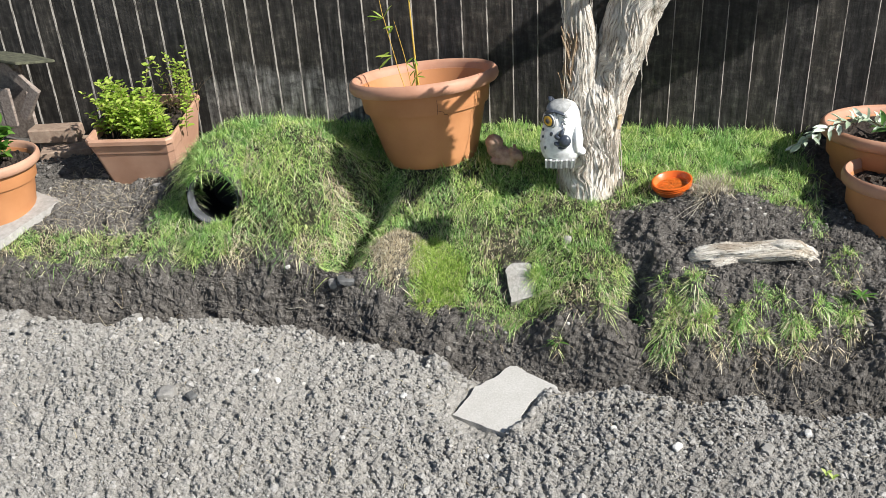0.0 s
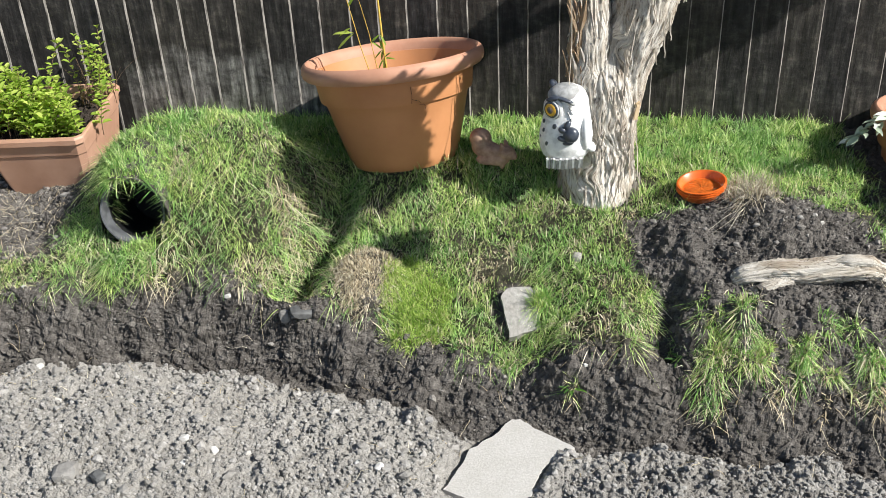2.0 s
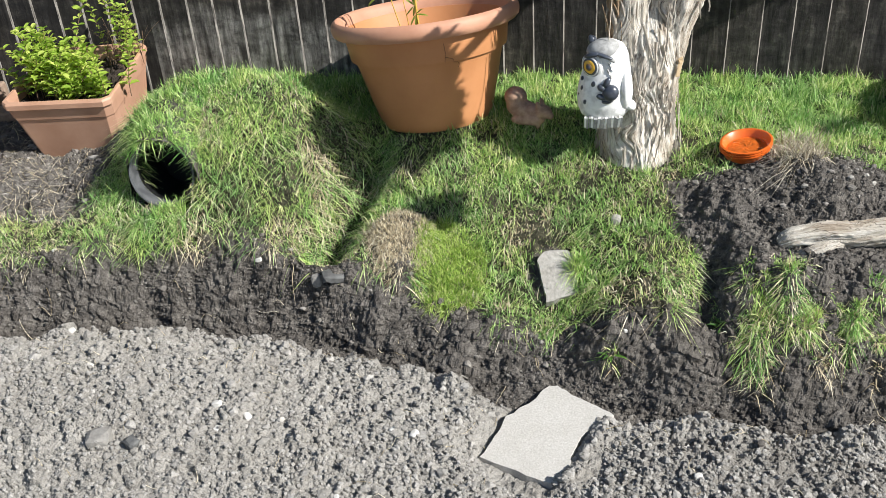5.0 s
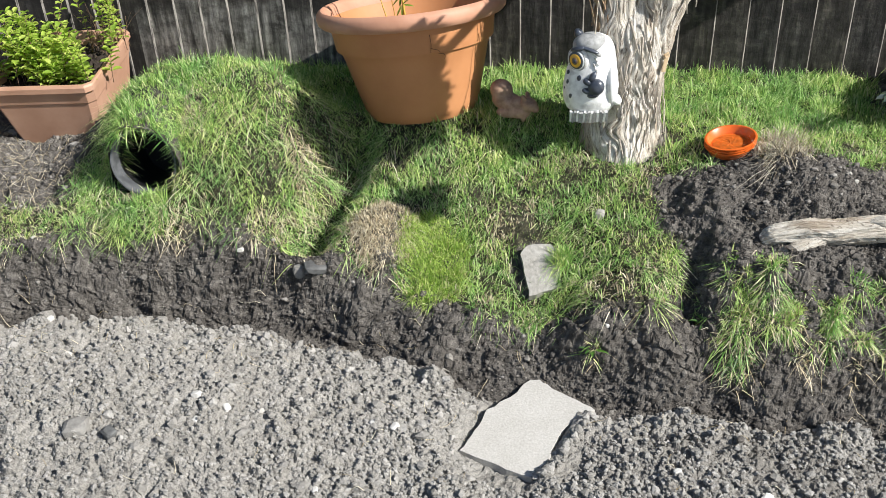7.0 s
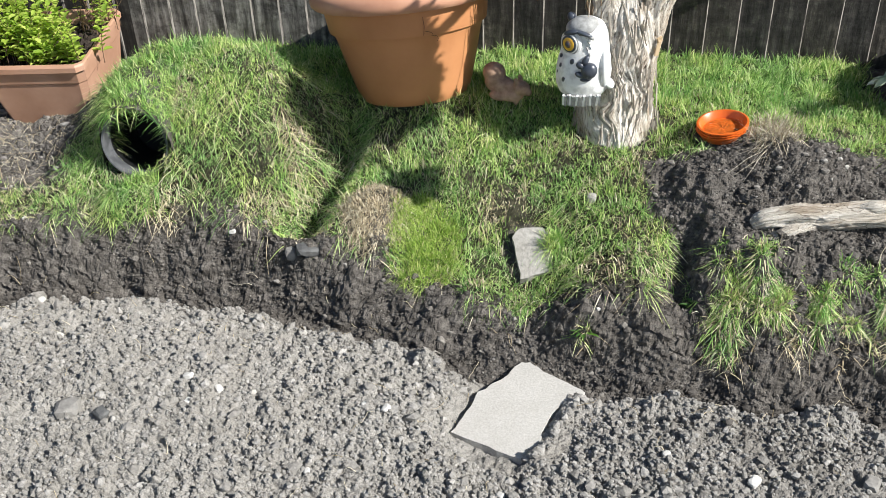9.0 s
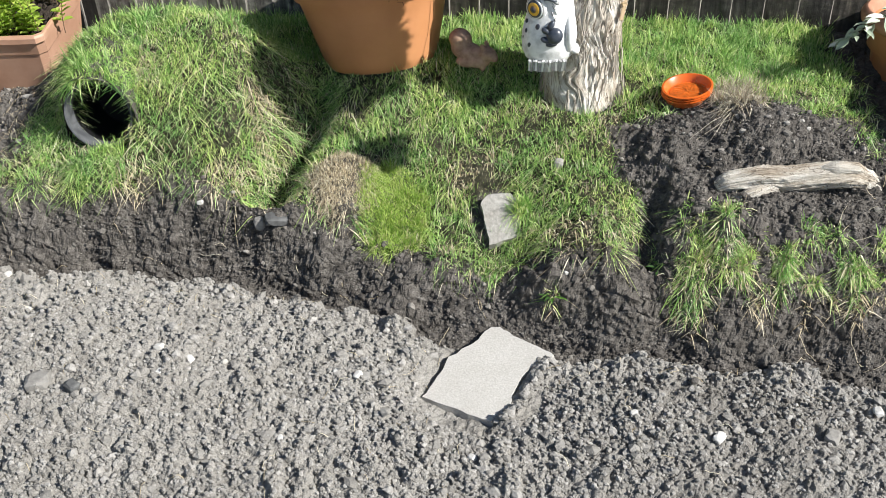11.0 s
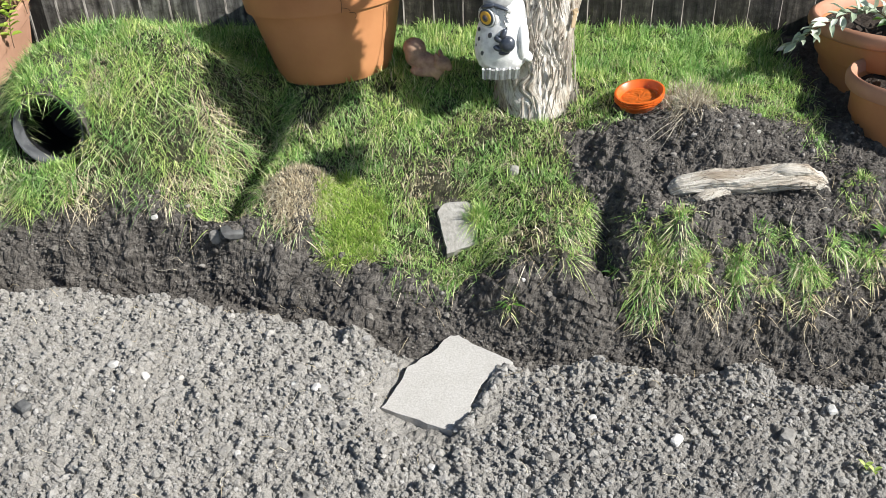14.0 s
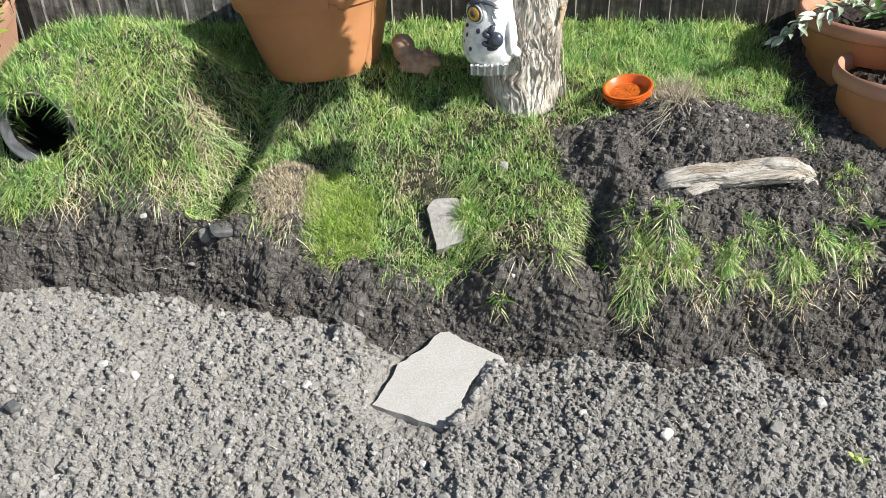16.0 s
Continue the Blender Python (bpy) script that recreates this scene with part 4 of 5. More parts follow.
def build_owl():
    outline = [(0, -0.116), (0.046, -0.116), (0.060, -0.108), (0.070, -0.088), (0.0755, -0.06), (0.0755, -0.03), (0.072, 0.0), (0.067, 0.03), (0.063, 0.055), (0.058, 0.078), (0.049, 0.097), (0.035, 0.110), (0.018, 0.117), (0, 0.119)]
    bm = lathe(outline, 80, 0.82)
    for v in bm.verts:
        v.co.x += 0.0012 * math.sin(v.co.z * 230 + 3 * math.sin(v.co.y * 60)) + 0.006 * (v.co.z < -0.02) * max(0, v.co.x) / 0.07
    # grey crown, ear tuft and brow
    blob(bm, (-0.014, -0.010, 0.090), (0.048, 0.040, 0.032), (0, -12, 0), 4, 2)
    blob(bm, (-0.046, 0.004, 0.108), (0.013, 0.012, 0.020), (0, -30, 0), 3, 1)
    blob(bm, (-0.046, -0.046, 0.083), (0.024, 0.012, 0.008), (0, -22, -30), 3, 1)
    blob(bm, (-0.012, -0.056, 0.086), (0.026, 0.009, 0.006), (0, 14, -8), 3, 1)
    blob(bm, (0.008, -0.056, 0.078), (0.014, 0.007, 0.006), (0, 35, 0), 3, 2)
    # the eye: disc, rings, iris and pupil, each a little prouder
    for k, (r, out, mat) in enumerate(((0.038, 0.0, 0), (0.0335, 0.008, 2), (0.030, 0.010, 0), (0.0265, 0.012, 1), (0.021, 0.014, 3), (0.012, 0.0162, 4), (0.0075, 0.018, 1))):
        blob(bm, (-0.042 - 0.5 * out, -0.038 - 0.866 * out, 0.050), (r * 0.88, 0.012 if k == 0 else 0.005, r), (8, 0, -30), 4, mat)
    for k in range(7):
        blob(bm, (0.004 + 0.004 * (k % 3), -0.051, 0.066 - 0.008 * k), (0.010, 0.008, 0.0035), (0, 40 + 8 * k, 0), 2, 2 if k % 2 else 0)
    # dark glossy bird on the breast
    blob(bm, (0.016, -0.062, -0.020), (0.023, 0.018, 0.025), (0, 15, 0), 4, 1)
    blob(bm, (0.003, -0.062, 0.010), (0.009, 0.011, 0.017), (0, 20, 0), 3, 1)
    blob(bm, (-0.010, -0.063, -0.006), (0.013, 0.010, 0.010), (0, 25, 0), 3, 1)
    blob(bm, (-0.006, -0.063, -0.034), (0.017, 0.010, 0.009), (0, 12, 0), 3, 1)
    blob(bm, (0.010, -0.060, -0.046), (0.017, 0.009, 0.008), (0, -12, 0), 3, 1)
    for sx, sz, r in ((-0.034, 0.000, 0.0095), (-0.066, 0.006, 0.0075), (-0.064, -0.022, 0.0085), (-0.052, -0.058, 0.0105), (-0.070, -0.045, 0.0065)):
        sy = -0.82 * math.sqrt(max(0.0001, 0.073**2 - sx**2))
        blob(bm, (sx, sy, sz), (r * 0.75, 0.0035, r), (0, 22, math.degrees(math.atan2(sx, 0.05))), 2, 1)
    # folded wing, tail and the fringed hem
    blob(bm, (0.058, -0.012, -0.02), (0.020, 0.045, 0.066), (0, -5, 0), 4, 0)
    blob(bm, (0.076, -0.012, -0.070), (0.020, 0.026, 0.014), (0, 32, 0), 3, 0)
    for i in range(17):
        a = -0.046 + i * 0.0064
        m = Matrix.LocRotScale((a, -0.052 + 0.25 * abs(a) ** 1.2, -0.118 + random.uniform(-0.002, 0.002) + 0.09 * a), Euler((0.3, random.uniform(-0.08, 0.08), 0)), (0.0056, 0.010, 0.036))
        for v in bmesh.ops.create_cube(bm, size=1, matrix=m)["verts"]:
            for f in v.link_faces:
                f.material_index = 2 if i % 3 else 0
    ob = part("owl_ornament", bm, (M_WHITE, M_DARK, M_GREY, M_YELLOW, M_TWIG), smooth=True)
    ob.matrix_world = pose(0.550, -0.575, 0.588, 0, 4, 2) @ Matrix.Diagonal((0.92, 0.92, 0.90, 1))
    tagged(ob, "white resin owl with an amber eye, hanging before the tree", "owl ornament")


build_owl()


def cord(name, pts, r, mat, label, category):
    """A thin round line through points."""
    cu = bpy.data.curves.new(name, "CURVE")
    cu.dimensions, cu.bevel_depth, cu.bevel_resolution = "3D", r, 2
    sp = cu.splines.new("POLY")
    sp.points.add(len(pts) - 1)
    for p, q in zip(sp.points, pts):
        p.co = (*q, 1)
    me = bpy.data.meshes.new_from_object(bpy.data.objects.new("tmp", cu))
    me.materials.append(mat)
    return tagged(new(name, me), label, category)


cord("hanging_cord", [(0.556, -0.60, 0.70), (0.560, -0.572, 0.80), (0.556, -0.565, 0.95), (0.55, -0.555, 1.2)], 0.0012, M_CORD, "thin jute cord from the limb down to the owl", "cord")


def build_squirrel():
    bm = bmesh.new()
    for c, r, t in (((-0.036, 0.004, 0.068), (0.031, 0.028, 0.030), (0, 15, 0)), ((-0.030, 0.0, 0.045), (0.030, 0.026, 0.032), (0, 0, 0)), ((-0.010, 0, 0.032), (0.036, 0.028, 0.030), (0, 0, 0)), ((0.014, -0.004, 0.034), (0.030, 0.022, 0.023), (0, 14, 0)), ((0.046, -0.010, 0.040), (0.024, 0.020, 0.021), (0, 20, 0)), ((0.064, -0.014, 0.032), (0.012, 0.011, 0.011), (0, 20, 0)), ((0.034, -0.022, 0.062), (0.007, 0.005, 0.012), (0, -10, 0)), ((0.037, 0.003, 0.063), (0.007, 0.005, 0.012), (0, -10, 0)), ((0.034, -0.016, 0.008), (0.009, 0.009, 0.020), (0, 0, 0)), ((-0.012, -0.02, 0.010), (0.028, 0.014, 0.014), (0, 0, 0)), ((0.012, -0.008, 0.016), (0.040, 0.024, 0.022), (0, 0, 0))):
        blob(bm, c, r, t, 3)
    ob = part("squirrel_ornament", bm, M_BROWN, smooth=True)
    rm = ob.modifiers.new("join", "REMESH")
    rm.mode, rm.voxel_size, rm.use_smooth_shade = "VOXEL", 0.0035, True
    ob.matrix_world = pose(0.328, -0.455, 0.414, 0, 2, -12) @ Matrix.Diagonal((1.08, 1.08, 1.0, 1))
    tagged(ob, "brown resin squirrel crouching in the grass beside the large pot", "squirrel ornament")


build_squirrel()


# ---- pipe in the hump ----
def build_pipe():
    pipe = thing("drain_pipe", "grey plastic drain pipe opening out of the turfed hump", "pipe", pose(-0.665, -0.80, 0.375, 80, 0, 6))
    part("shell", lathe([(0.090, 0.0), (0.0945, 0.0), (0.0955, -0.004), (0.095, -0.20), (0.090, -0.20), (0.090, 0.0)], 72), M_PIPE, pipe, smooth=False)
    # added near-black sleeve: its colour stands for the shade deep in the pipe
    part("liner", lathe([(0.0895, -0.05), (0.0895, -0.22), (0, -0.22)], 72), M_BLACK, pipe, "black inner sleeve, the pipe's inside darkness put into its colour", smooth=False)
    # turf over the pipe
    xs, ys = np.arange(-0.86, -0.50, 0.008), np.arange(-0.80, -0.50, 0.008)
    gx, gy = np.meshgrid(xs, ys)
    axis_x = -0.665 - (gy + 0.78) * 0.14
    roof = 0.378 + np.sqrt(np.maximum(0, 0.108**2 - (gx - axis_x) ** 2)) + 0.02 * fbm(gx * 18, gy * 18, 3, 4) + (gy + 0.79) * 0.2
    gz = np.maximum(land(gx, gy) + crumbs(gx, gy) - 0.004, np.where(np.abs(gx - axis_x) < 0.108, roof, 0))
    w = len(xs)
    idx = np.arange(gx.size).reshape(gx.shape)
    f = np.stack([idx[:-1, :-1], idx[:-1, 1:], idx[1:, 1:], idx[1:, :-1]], -1).reshape(-1, 4)
    ob = from_arrays("sod", np.stack([gx, gy, gz], -1).reshape(-1, 3), f, M_SOIL, True)
    tagged(ob, "sod of earth lying over the drain pipe", "sod")
    x, y = scatter(8500, -0.86, -0.50, -0.795, -0.50, lambda x, y: x * 0 + 1)
    i, j = np.clip(((y + 0.80) / 0.008).astype(int), 0, len(ys) - 1), np.clip(((x + 0.86) / 0.008).astype(int), 0, len(xs) - 1)
    lift = gz[i, j] - (land(x, y) + crumbs(x, y))
    ob = blades("overhanging_grass", "long grass hanging over the mouth of the pipe", x, y, 0.036, 0.0026, M_GRASS, 1.1, np.array([0.0, -0.12]))
    co = np.empty(len(ob.data.vertices) * 3, np.float32)
    ob.data.vertices.foreach_get("co", co)
    co = co.reshape(-1, 5, 3)
    co[:, :, 2] += lift[:, None]
    ob.data.vertices.foreach_set("co", co.ravel())
    ob.data.update()


build_pipe()


# ---- stones, crumbs ----
def pieces(name, label, x, y, size, mat, sink=0.45, flat=0.75, category="soil", fine=False):
    """Many small angular lumps in one mesh, lying on the ground."""
    base = bmesh.new()
    if fine:
        low = [base.verts.new((math.cos(k * 1.5708), math.sin(k * 1.5708), -0.3)) for k in range(4)]
        top = [base.verts.new((0.72 * math.cos(k * 1.5708 + 0.8), 0.72 * math.sin(k * 1.5708 + 0.8), 0.75)) for k in range(4)]
        for k in range(4):
            base.faces.new((low[k], low[(k + 1) % 4], top[k]))
            base.faces.new((low[(k + 1) % 4], top[(k + 1) % 4], top[k]))
        base.faces.new(top[:3])
        base.faces.new((top[0], top[2], top[3]))
        base.verts.index_update()
    else:
        bmesh.ops.create_icosphere(base, subdivisions=1, radius=1)
    bv = np.array([v.co[:] for v in base.verts])
    bf = np.array([[v.index for v in f.verts] for f in base.faces])
    base.free()
    n = len(x)
    v = bv[None] * (0.68 + 0.55 * rng.random((n, len(bv), 1))) + 0.16 * (rng.random((n, len(bv), 3)) - 0.5)
    v[..., 2] *= flat
    v[..., 0] *= 0.8 + 0.5 * rng.random((n, 1))
    a = rng.random(n) * 2 * np.pi
    c, s = np.cos(a)[:, None], np.sin(a)[:, None]
    v = np.stack([v[..., 0] * c - v[..., 1] * s, v[..., 0] * s + v[..., 1] * c, v[..., 2]], -1) * size[:, None, None]
    z = land(x, y) + crumbs(x, y) + size * flat * (0.7 - sink)
    v += np.stack([x, y, z], -1)[:, None]
    f = (bf[None] + np.arange(n)[:, None, None] * len(bv)).reshape(-1, 3)
    return tagged(from_arrays(name, v.reshape(-1, 3), f, mat), label, category, kind="stuff")


slab_clear = lambda x, y: np.hypot((x - 0.455) / 1.0, (y + 1.36) / 1.15) > 0.145
x, y = scatter(62000, -1.5, 1.75, -1.95, -1.0, lambda x, y: dryness(x, y) * slab_clear(x, y) * (0.5 + step(-0.2, 0.3, fbm(x * 4, y * 4, 3, 14))))
pieces("dry_crumbs", "loose grey crumbs of dry soil", x, y, 0.0018 + 0.0048 * rng.random(len(x)) ** 2, M_CRUMB_DRY, 0.25, 0.85, fine=True)
x, y = scatter(15000, -1.5, 1.75, -1.95, -1.0, lambda x, y: dryness(x, y) * slab_clear(x, y) * (0.3 + step(-0.15, 0.3, fbm(x * 3, y * 3, 3, 15))))
pieces("dry_clods", "larger loose clods of dry grey soil", x, y, 0.0032 + 0.0035 * rng.random(len(x)) + 0.010 * rng.random(len(x)) ** 10, M_CRUMB_DRY, 0.62)
bare = lambda x, y: (1 - dryness(x, y)) * np.maximum(step(0.03, -0.02, y - lip_y(x)), (1 - not_bare(x, y)) * step(0.7, 0.85, x)) * step(-1.42, -1.36, y)
x, y = scatter(72000, -1.5, 1.75, -1.42, -0.5, bare)
pieces("moist_crumbs", "dark crumbs of moist soil on the cut bank and heap", x, y, 0.001 + 0.003 * rng.random(len(x)) ** 2, M_CRUMB_WET, 0.4, 0.85, fine=True)
x, y = scatter(6000, -1.5, 1.75, -1.42, -0.5, bare)
pieces("moist_clods", "lumps of dark moist soil on the cut bank", x, y, 0.0025 + 0.003 * rng.random(len(x)) + 0.008 * rng.random(len(x)) ** 9, M_CRUMB_WET, 0.5)
u = rng.random(420)
x, y = 0.615 - 0.108 * u**0.75 + 0.009 * rng.standard_normal(420), -1.25 - 0.24 * u
pieces("slab_edge_clods", "dry crumbs banked against the edge of the slab", x, y, 0.004 + 0.006 * rng.random(420), M_CRUMB_DRY, -0.4, 0.8)
dug_corner = lambda x, y: (1 - not_bare(x, y)) * step(-0.84, -0.94, x)
x, y = scatter(11000, -1.75, -0.85, -0.95, -0.1, dug_corner)
pieces("corner_crumbs", "dark crumbs of soil in the bare corner", x, y, 0.0012 + 0.004 * rng.random(len(x)) ** 2, M_CRUMB_WET, 0.4, 0.85, fine=True)
x, y = scatter(900, -1.75, -0.85, -0.95, -0.1, lambda x, y: 0.5 * dug_corner(x, y))
pieces("corner_stones", "small stones and broken bits in the bare corner", x, y, 0.003 + 0.011 * rng.random(len(x)) ** 4, M_STONE, 0.2, 0.6, "pebbles")
x, y = scatter(650, -1.5, 1.75, -1.95, -0.55, lambda x, y: np.maximum(0.45 * dryness(x, y), 0.35 * bare(x, y)))
pieces("pebbles", "small grey pebbles mixed into the soil", x, y, 0.003 + 0.006 * rng.random(len(x)) ** 2, M_STONE, 0.2, 0.7, "pebbles")
x, y = 1.10 + 0.14 * rng.standard_normal(110), -0.75 + 0.055 * rng.standard_normal(110)
pieces("pebbles", "pale pebbles scattered on top of the soil heap", x, y, 0.0025 + 0.008 * rng.random(110) ** 2.5, M_STONE, 0.15, 0.75, "pebbles")


def rock(name, label, x, y, size, mat, turn=0, seed=0, rise=0.25, category="stone", group=""):
    r = random.Random(seed)
    bm = bmesh.new()
    bmesh.ops.create_icosphere(bm, subdivisions=2, radius=1)
    for v in bm.verts:
        v.co *= r.uniform(0.86, 1.1)
        for k in range(3):
            v.co[k] = max(-0.72, min(0.72, v.co[k]))
        v.co = Vector((v.co.x * size[0], v.co.y * size[1], v.co.z * size[2]))
    ob = part(name, bm, mat)
    z = float(land(x, y) + crumbs(np.array([x]), np.array([y]))[0])
    ob.matrix_world = pose(x, y, z + rise * size[2], r.uniform(-12, 12), r.uniform(-12, 12), turn)
    return tagged(ob, label, category, group)


WHITE_PEBBLE = "small pale pebble lying on the soil"
rock("rock", "angular grey stone half sunk in the dry soil", -0.49, -1.575, (0.036, 0.034, 0.028), M_ROCK, 20, 4)
rock("rock", "small slate-grey stone in the bottom of the gully", -0.185, -0.955, (0.020, 0.016, 0.026), M_ROCK, 10, 5, 0.2)
rock("rock", "flat dark stone lying in the gully", -0.135, -0.955, (0.045, 0.03, 0.016), M_DARK_ROCK, 30, 6, -0.1)
rock("rock", "pale weathered stone in the lawn", 0.594, -0.785, (0.017, 0.015, 0.018), M_FLAT, 0, 7, 0.5)
rock("rock", "dark grey stone on the dry soil", -0.41, -1.58, (0.018, 0.022, 0.018), M_DARK_ROCK, 60, 8)
for i, (px, py, s) in enumerate(((-0.247, -1.50, 0.010), (-0.196, -1.45, 0.011), (-0.277, -1.428, 0.012), (0.961, -1.512, 0.014), (1.308, -1.37, 0.013), (-0.97, -0.94, 0.009), (-0.36, -0.92, 0.009), (0.181, -1.42, 0.011), (0.06, -1.62, 0.009), (0.46, -1.60, 0.01), (0.79, -1.46, 0.009), (1.193, -1.47, 0.02), (0.63, -1.10, 0.009), (-0.68, -1.3, 0.009), (0.13, -1.41, 0.009), (-0.85, -1.12, 0.01))):
    rock("pebble", WHITE_PEBBLE, px, py, (s, s * 1.3, s * 0.8), M_ROCK if i == 11 else M_PALE_STONE, i * 47, 20 + i, 0.4, "pebble", "pale pebbles on the soil")


# ---- leaves ----
def leaves(name, at, way, up, length, width, mat, fold=0.25, parent=None, label=""):
    """Pointed leaves with a midrib fold, joined; at: their roots, way: where they point."""
    at, way, up = np.array(at, float), np.array(way, float), np.array(up, float)
    way /= np.linalg.norm(way, axis=1)[:, None]
    side = np.cross(way, up)
    side /= np.linalg.norm(side, axis=1)[:, None] + 1e-9
    nor = np.cross(side, way)
    L, Wd = np.asarray(length)[:, None], np.asarray(width)[:, None]
    rows = [at]
    for u, w in ((0.3, 0.42), (0.62, 0.46), (0.85, 0.26)):
        m = at + way * L * u - nor * L * 0.16 * u * u
        rows += [m, m + side * Wd * w + nor * Wd * fold, m - side * Wd * w + nor * Wd * fold]
    rows.append(at + way * L - nor * L * 0.2)
    v = np.stack(rows, 1)
    f0 = np.array([[0, 1, 2], [0, 3, 1], [1, 4, 5], [1, 5, 2], [1, 3, 6], [1, 6, 4], [4, 7, 8], [4, 8, 5], [4, 6, 9], [4, 9, 7], [7, 10, 8], [7, 9, 10]])
    f = (f0[None] + np.arange(len(at))[:, None, None] * 11).reshape(-1, 3)
    ob = from_arrays(name, v.reshape(-1, 3), f, mat, True)
    ob.parent = parent
    return tagged(ob, label)


def stems(runs, r, mat, parent, name="stem", label=""):
    """Thin tapering stalks along point lists, joined as one mesh."""
    v, f = [], []
    for run in runs:
        run = np.array(run, float)
        k = len(run)
        for i, p in enumerate(run):
            q = r * (1 - 0.6 * i / k)
            for a in range(5):
                v.append(p + q * np.array([math.cos(a * 1.2566), math.sin(a * 1.2566), 0]))
        b = len(v) - 5 * k
        for i in range(k - 1):
            for a in range(5):
                f.append((b + i * 5 + a, b + i * 5 + (a + 1) % 5, b + i * 5 + 5 + (a + 1) % 5, b + i * 5 + 5 + a))
    ob = from_arrays(name, v, f, mat, True)
    ob.parent = parent
    return tagged(ob, label)


def bushy(name, label, m, spots, height, leaf, mat, stem_mat, pairs=9, lean=0.25, category="plant"):
    """A herb: upright stems with pairs of leaves, larger below the tip."""
    plant = thing(name, label, category, m)
    runs, at, way, up, ln, wd = [], [], [], [], [], []
    for sx, sy, k in spots:
        h = height * k * random.uniform(0.85, 1.15)
        dx, dy = random.uniform(-lean, lean), random.uniform(-lean, lean)
        run = [(sx + dx * h * u * u, sy + dy * h * u * u, h * u) for u in np.linspace(0, 1, 8)]
        runs.append(run)
        a = random.uniform(0, 3)
        for i in range(pairs):
            u = 0.15 + 0.85 * (i + 1) / pairs
            p = np.array((sx + dx * h * u * u, sy + dy * h * u * u, h * u))
            a += 1.57 + random.uniform(-0.3, 0.3)
            size = leaf * (1.05 - 0.55 * abs(u - 0.6)) * random.uniform(0.7, 1.2)
            for o in (0, math.pi):
                at.append(p)
                way.append((math.cos(a + o), math.sin(a + o), random.uniform(0.05, 0.9) * (0.4 + u)))
                up.append((random.uniform(-0.3, 0.3), random.uniform(-0.3, 0.3), 1))
                ln.append(size)
                wd.append(size * random.uniform(0.5, 0.7))
    stems(runs, 0.0016, stem_mat, plant)
    leaves("leaves", at, way, up, ln, wd, mat, parent=plant)
    return plant


random.seed(11)
spots = [(random.gauss(-0.075, 0.045), random.uniform(-0.10, 0.10), random.uniform(0.55, 1.2)) for _ in range(34)]
spots += [(random.gauss(0.085, 0.04), random.uniform(-0.13, 0.02), random.uniform(0.35, 0.8)) for _ in range(26)]
bushy("mint_plant", "bushy fresh green mint growing in the trough planter", pose(-1.185, -0.36, 0.445, 0, 0, 0), spots, 0.20, 0.034, M_LEAF, M_TWIG, 10, 0.5)
bushy("mint_plant", "taller sparse green shoots at the end of the trough planter", pose(-1.085, -0.17, 0.48, 0, 0, 0), [(random.uniform(-0.06, 0.07), random.uniform(-0.06, 0.06), random.uniform(0.7, 1.1)) for _ in range(9)], 0.23, 0.024, M_LEAF, M_TWIG, 11)


def dead_stalks(name, label, m, n, height, spread, mat, r=0.0011, category="stalks"):
    ob = thing(name, label, category, m)
    runs = []
    for _ in range(n):
        a, k = random.uniform(0, 6.28), random.uniform(0.4, 1.0)
        sx, sy = random.uniform(-spread, spread), random.uniform(-spread, spread)
        b = random.uniform(0.1, 0.8)
        runs.append([(sx + math.cos(a) * b * height * u**1.7, sy + math.sin(a) * b * height * u**1.7, height * k * (u - 0.25 * b * u * u)) for u in np.linspace(0, 1, 8)])
    stems(runs, r, mat, ob)
    return ob


dead_stalks("dead_stalks", "dry brown stalks standing in the trough planter", pose(-1.08, -0.16, 0.48), 26, 0.20, 0.06, M_TWIG)


def build_bamboo():
    canes = thing("bamboo", "two thin yellow bamboo shoots with narrow leaves in the large pot", "bamboo", pose(-0.02, -0.37, 0.575))
    for pts, r in (([(0.03, 0, 0), (0.018, 0, 0.2), (0.008, 0, 0.45), (0.0, 0, 0.8)], 0.0042), ([(-0.005, 0, 0), (-0.045, -0.01, 0.16), (-0.085, -0.02, 0.36), (-0.12, -0.02, 0.6)], 0.0018), ([(0.008, 0.01, 0), (-0.02, 0.0, 0.2), (-0.05, 0, 0.33)], 0.0016)):
        fine = [tuple(np.array(a) + (np.array(b) - np.array(a)) * k / 4) for a, b in zip(pts, pts[1:]) for k in range(4)] + [pts[-1]]
        stems([fine], r, M_CANE, canes, "cane")
    at, way, up, ln, wd = [], [], [], [], []
    for px, pz, n, size in ((-0.062, 0.205, 2, 0.075), (-0.07, 0.22, 1, 0.05), (0.022, 0.13, 4, 0.035), (0.02, 0.155, 4, 0.04), (0.016, 0.20, 3, 0.035), (-0.085, 0.34, 4, 0.055), (-0.05, 0.31, 2, 0.045), (-0.10, 0.46, 5, 0.07), (0.004, 0.45, 5, 0.06)):
        for i in range(n):
            a = math.pi + 0.75 - 0.85 * i + random.uniform(-0.2, 0.2) if n < 3 else random.uniform(0, 6.28)
            at.append((px, -0.01, pz))
            way.append((math.cos(a), -0.3 * random.random(), math.sin(a) * 0.8))
            up.append((0, -0.6, 1))
            ln.append(size * random.uniform(0.8, 1.15))
            wd.append(0.012 if n < 3 else 0.007)
    leaves("leaves", at, way, up, ln, wd, M_BAMBOO_LEAF, 0.1, canes)


build_bamboo()


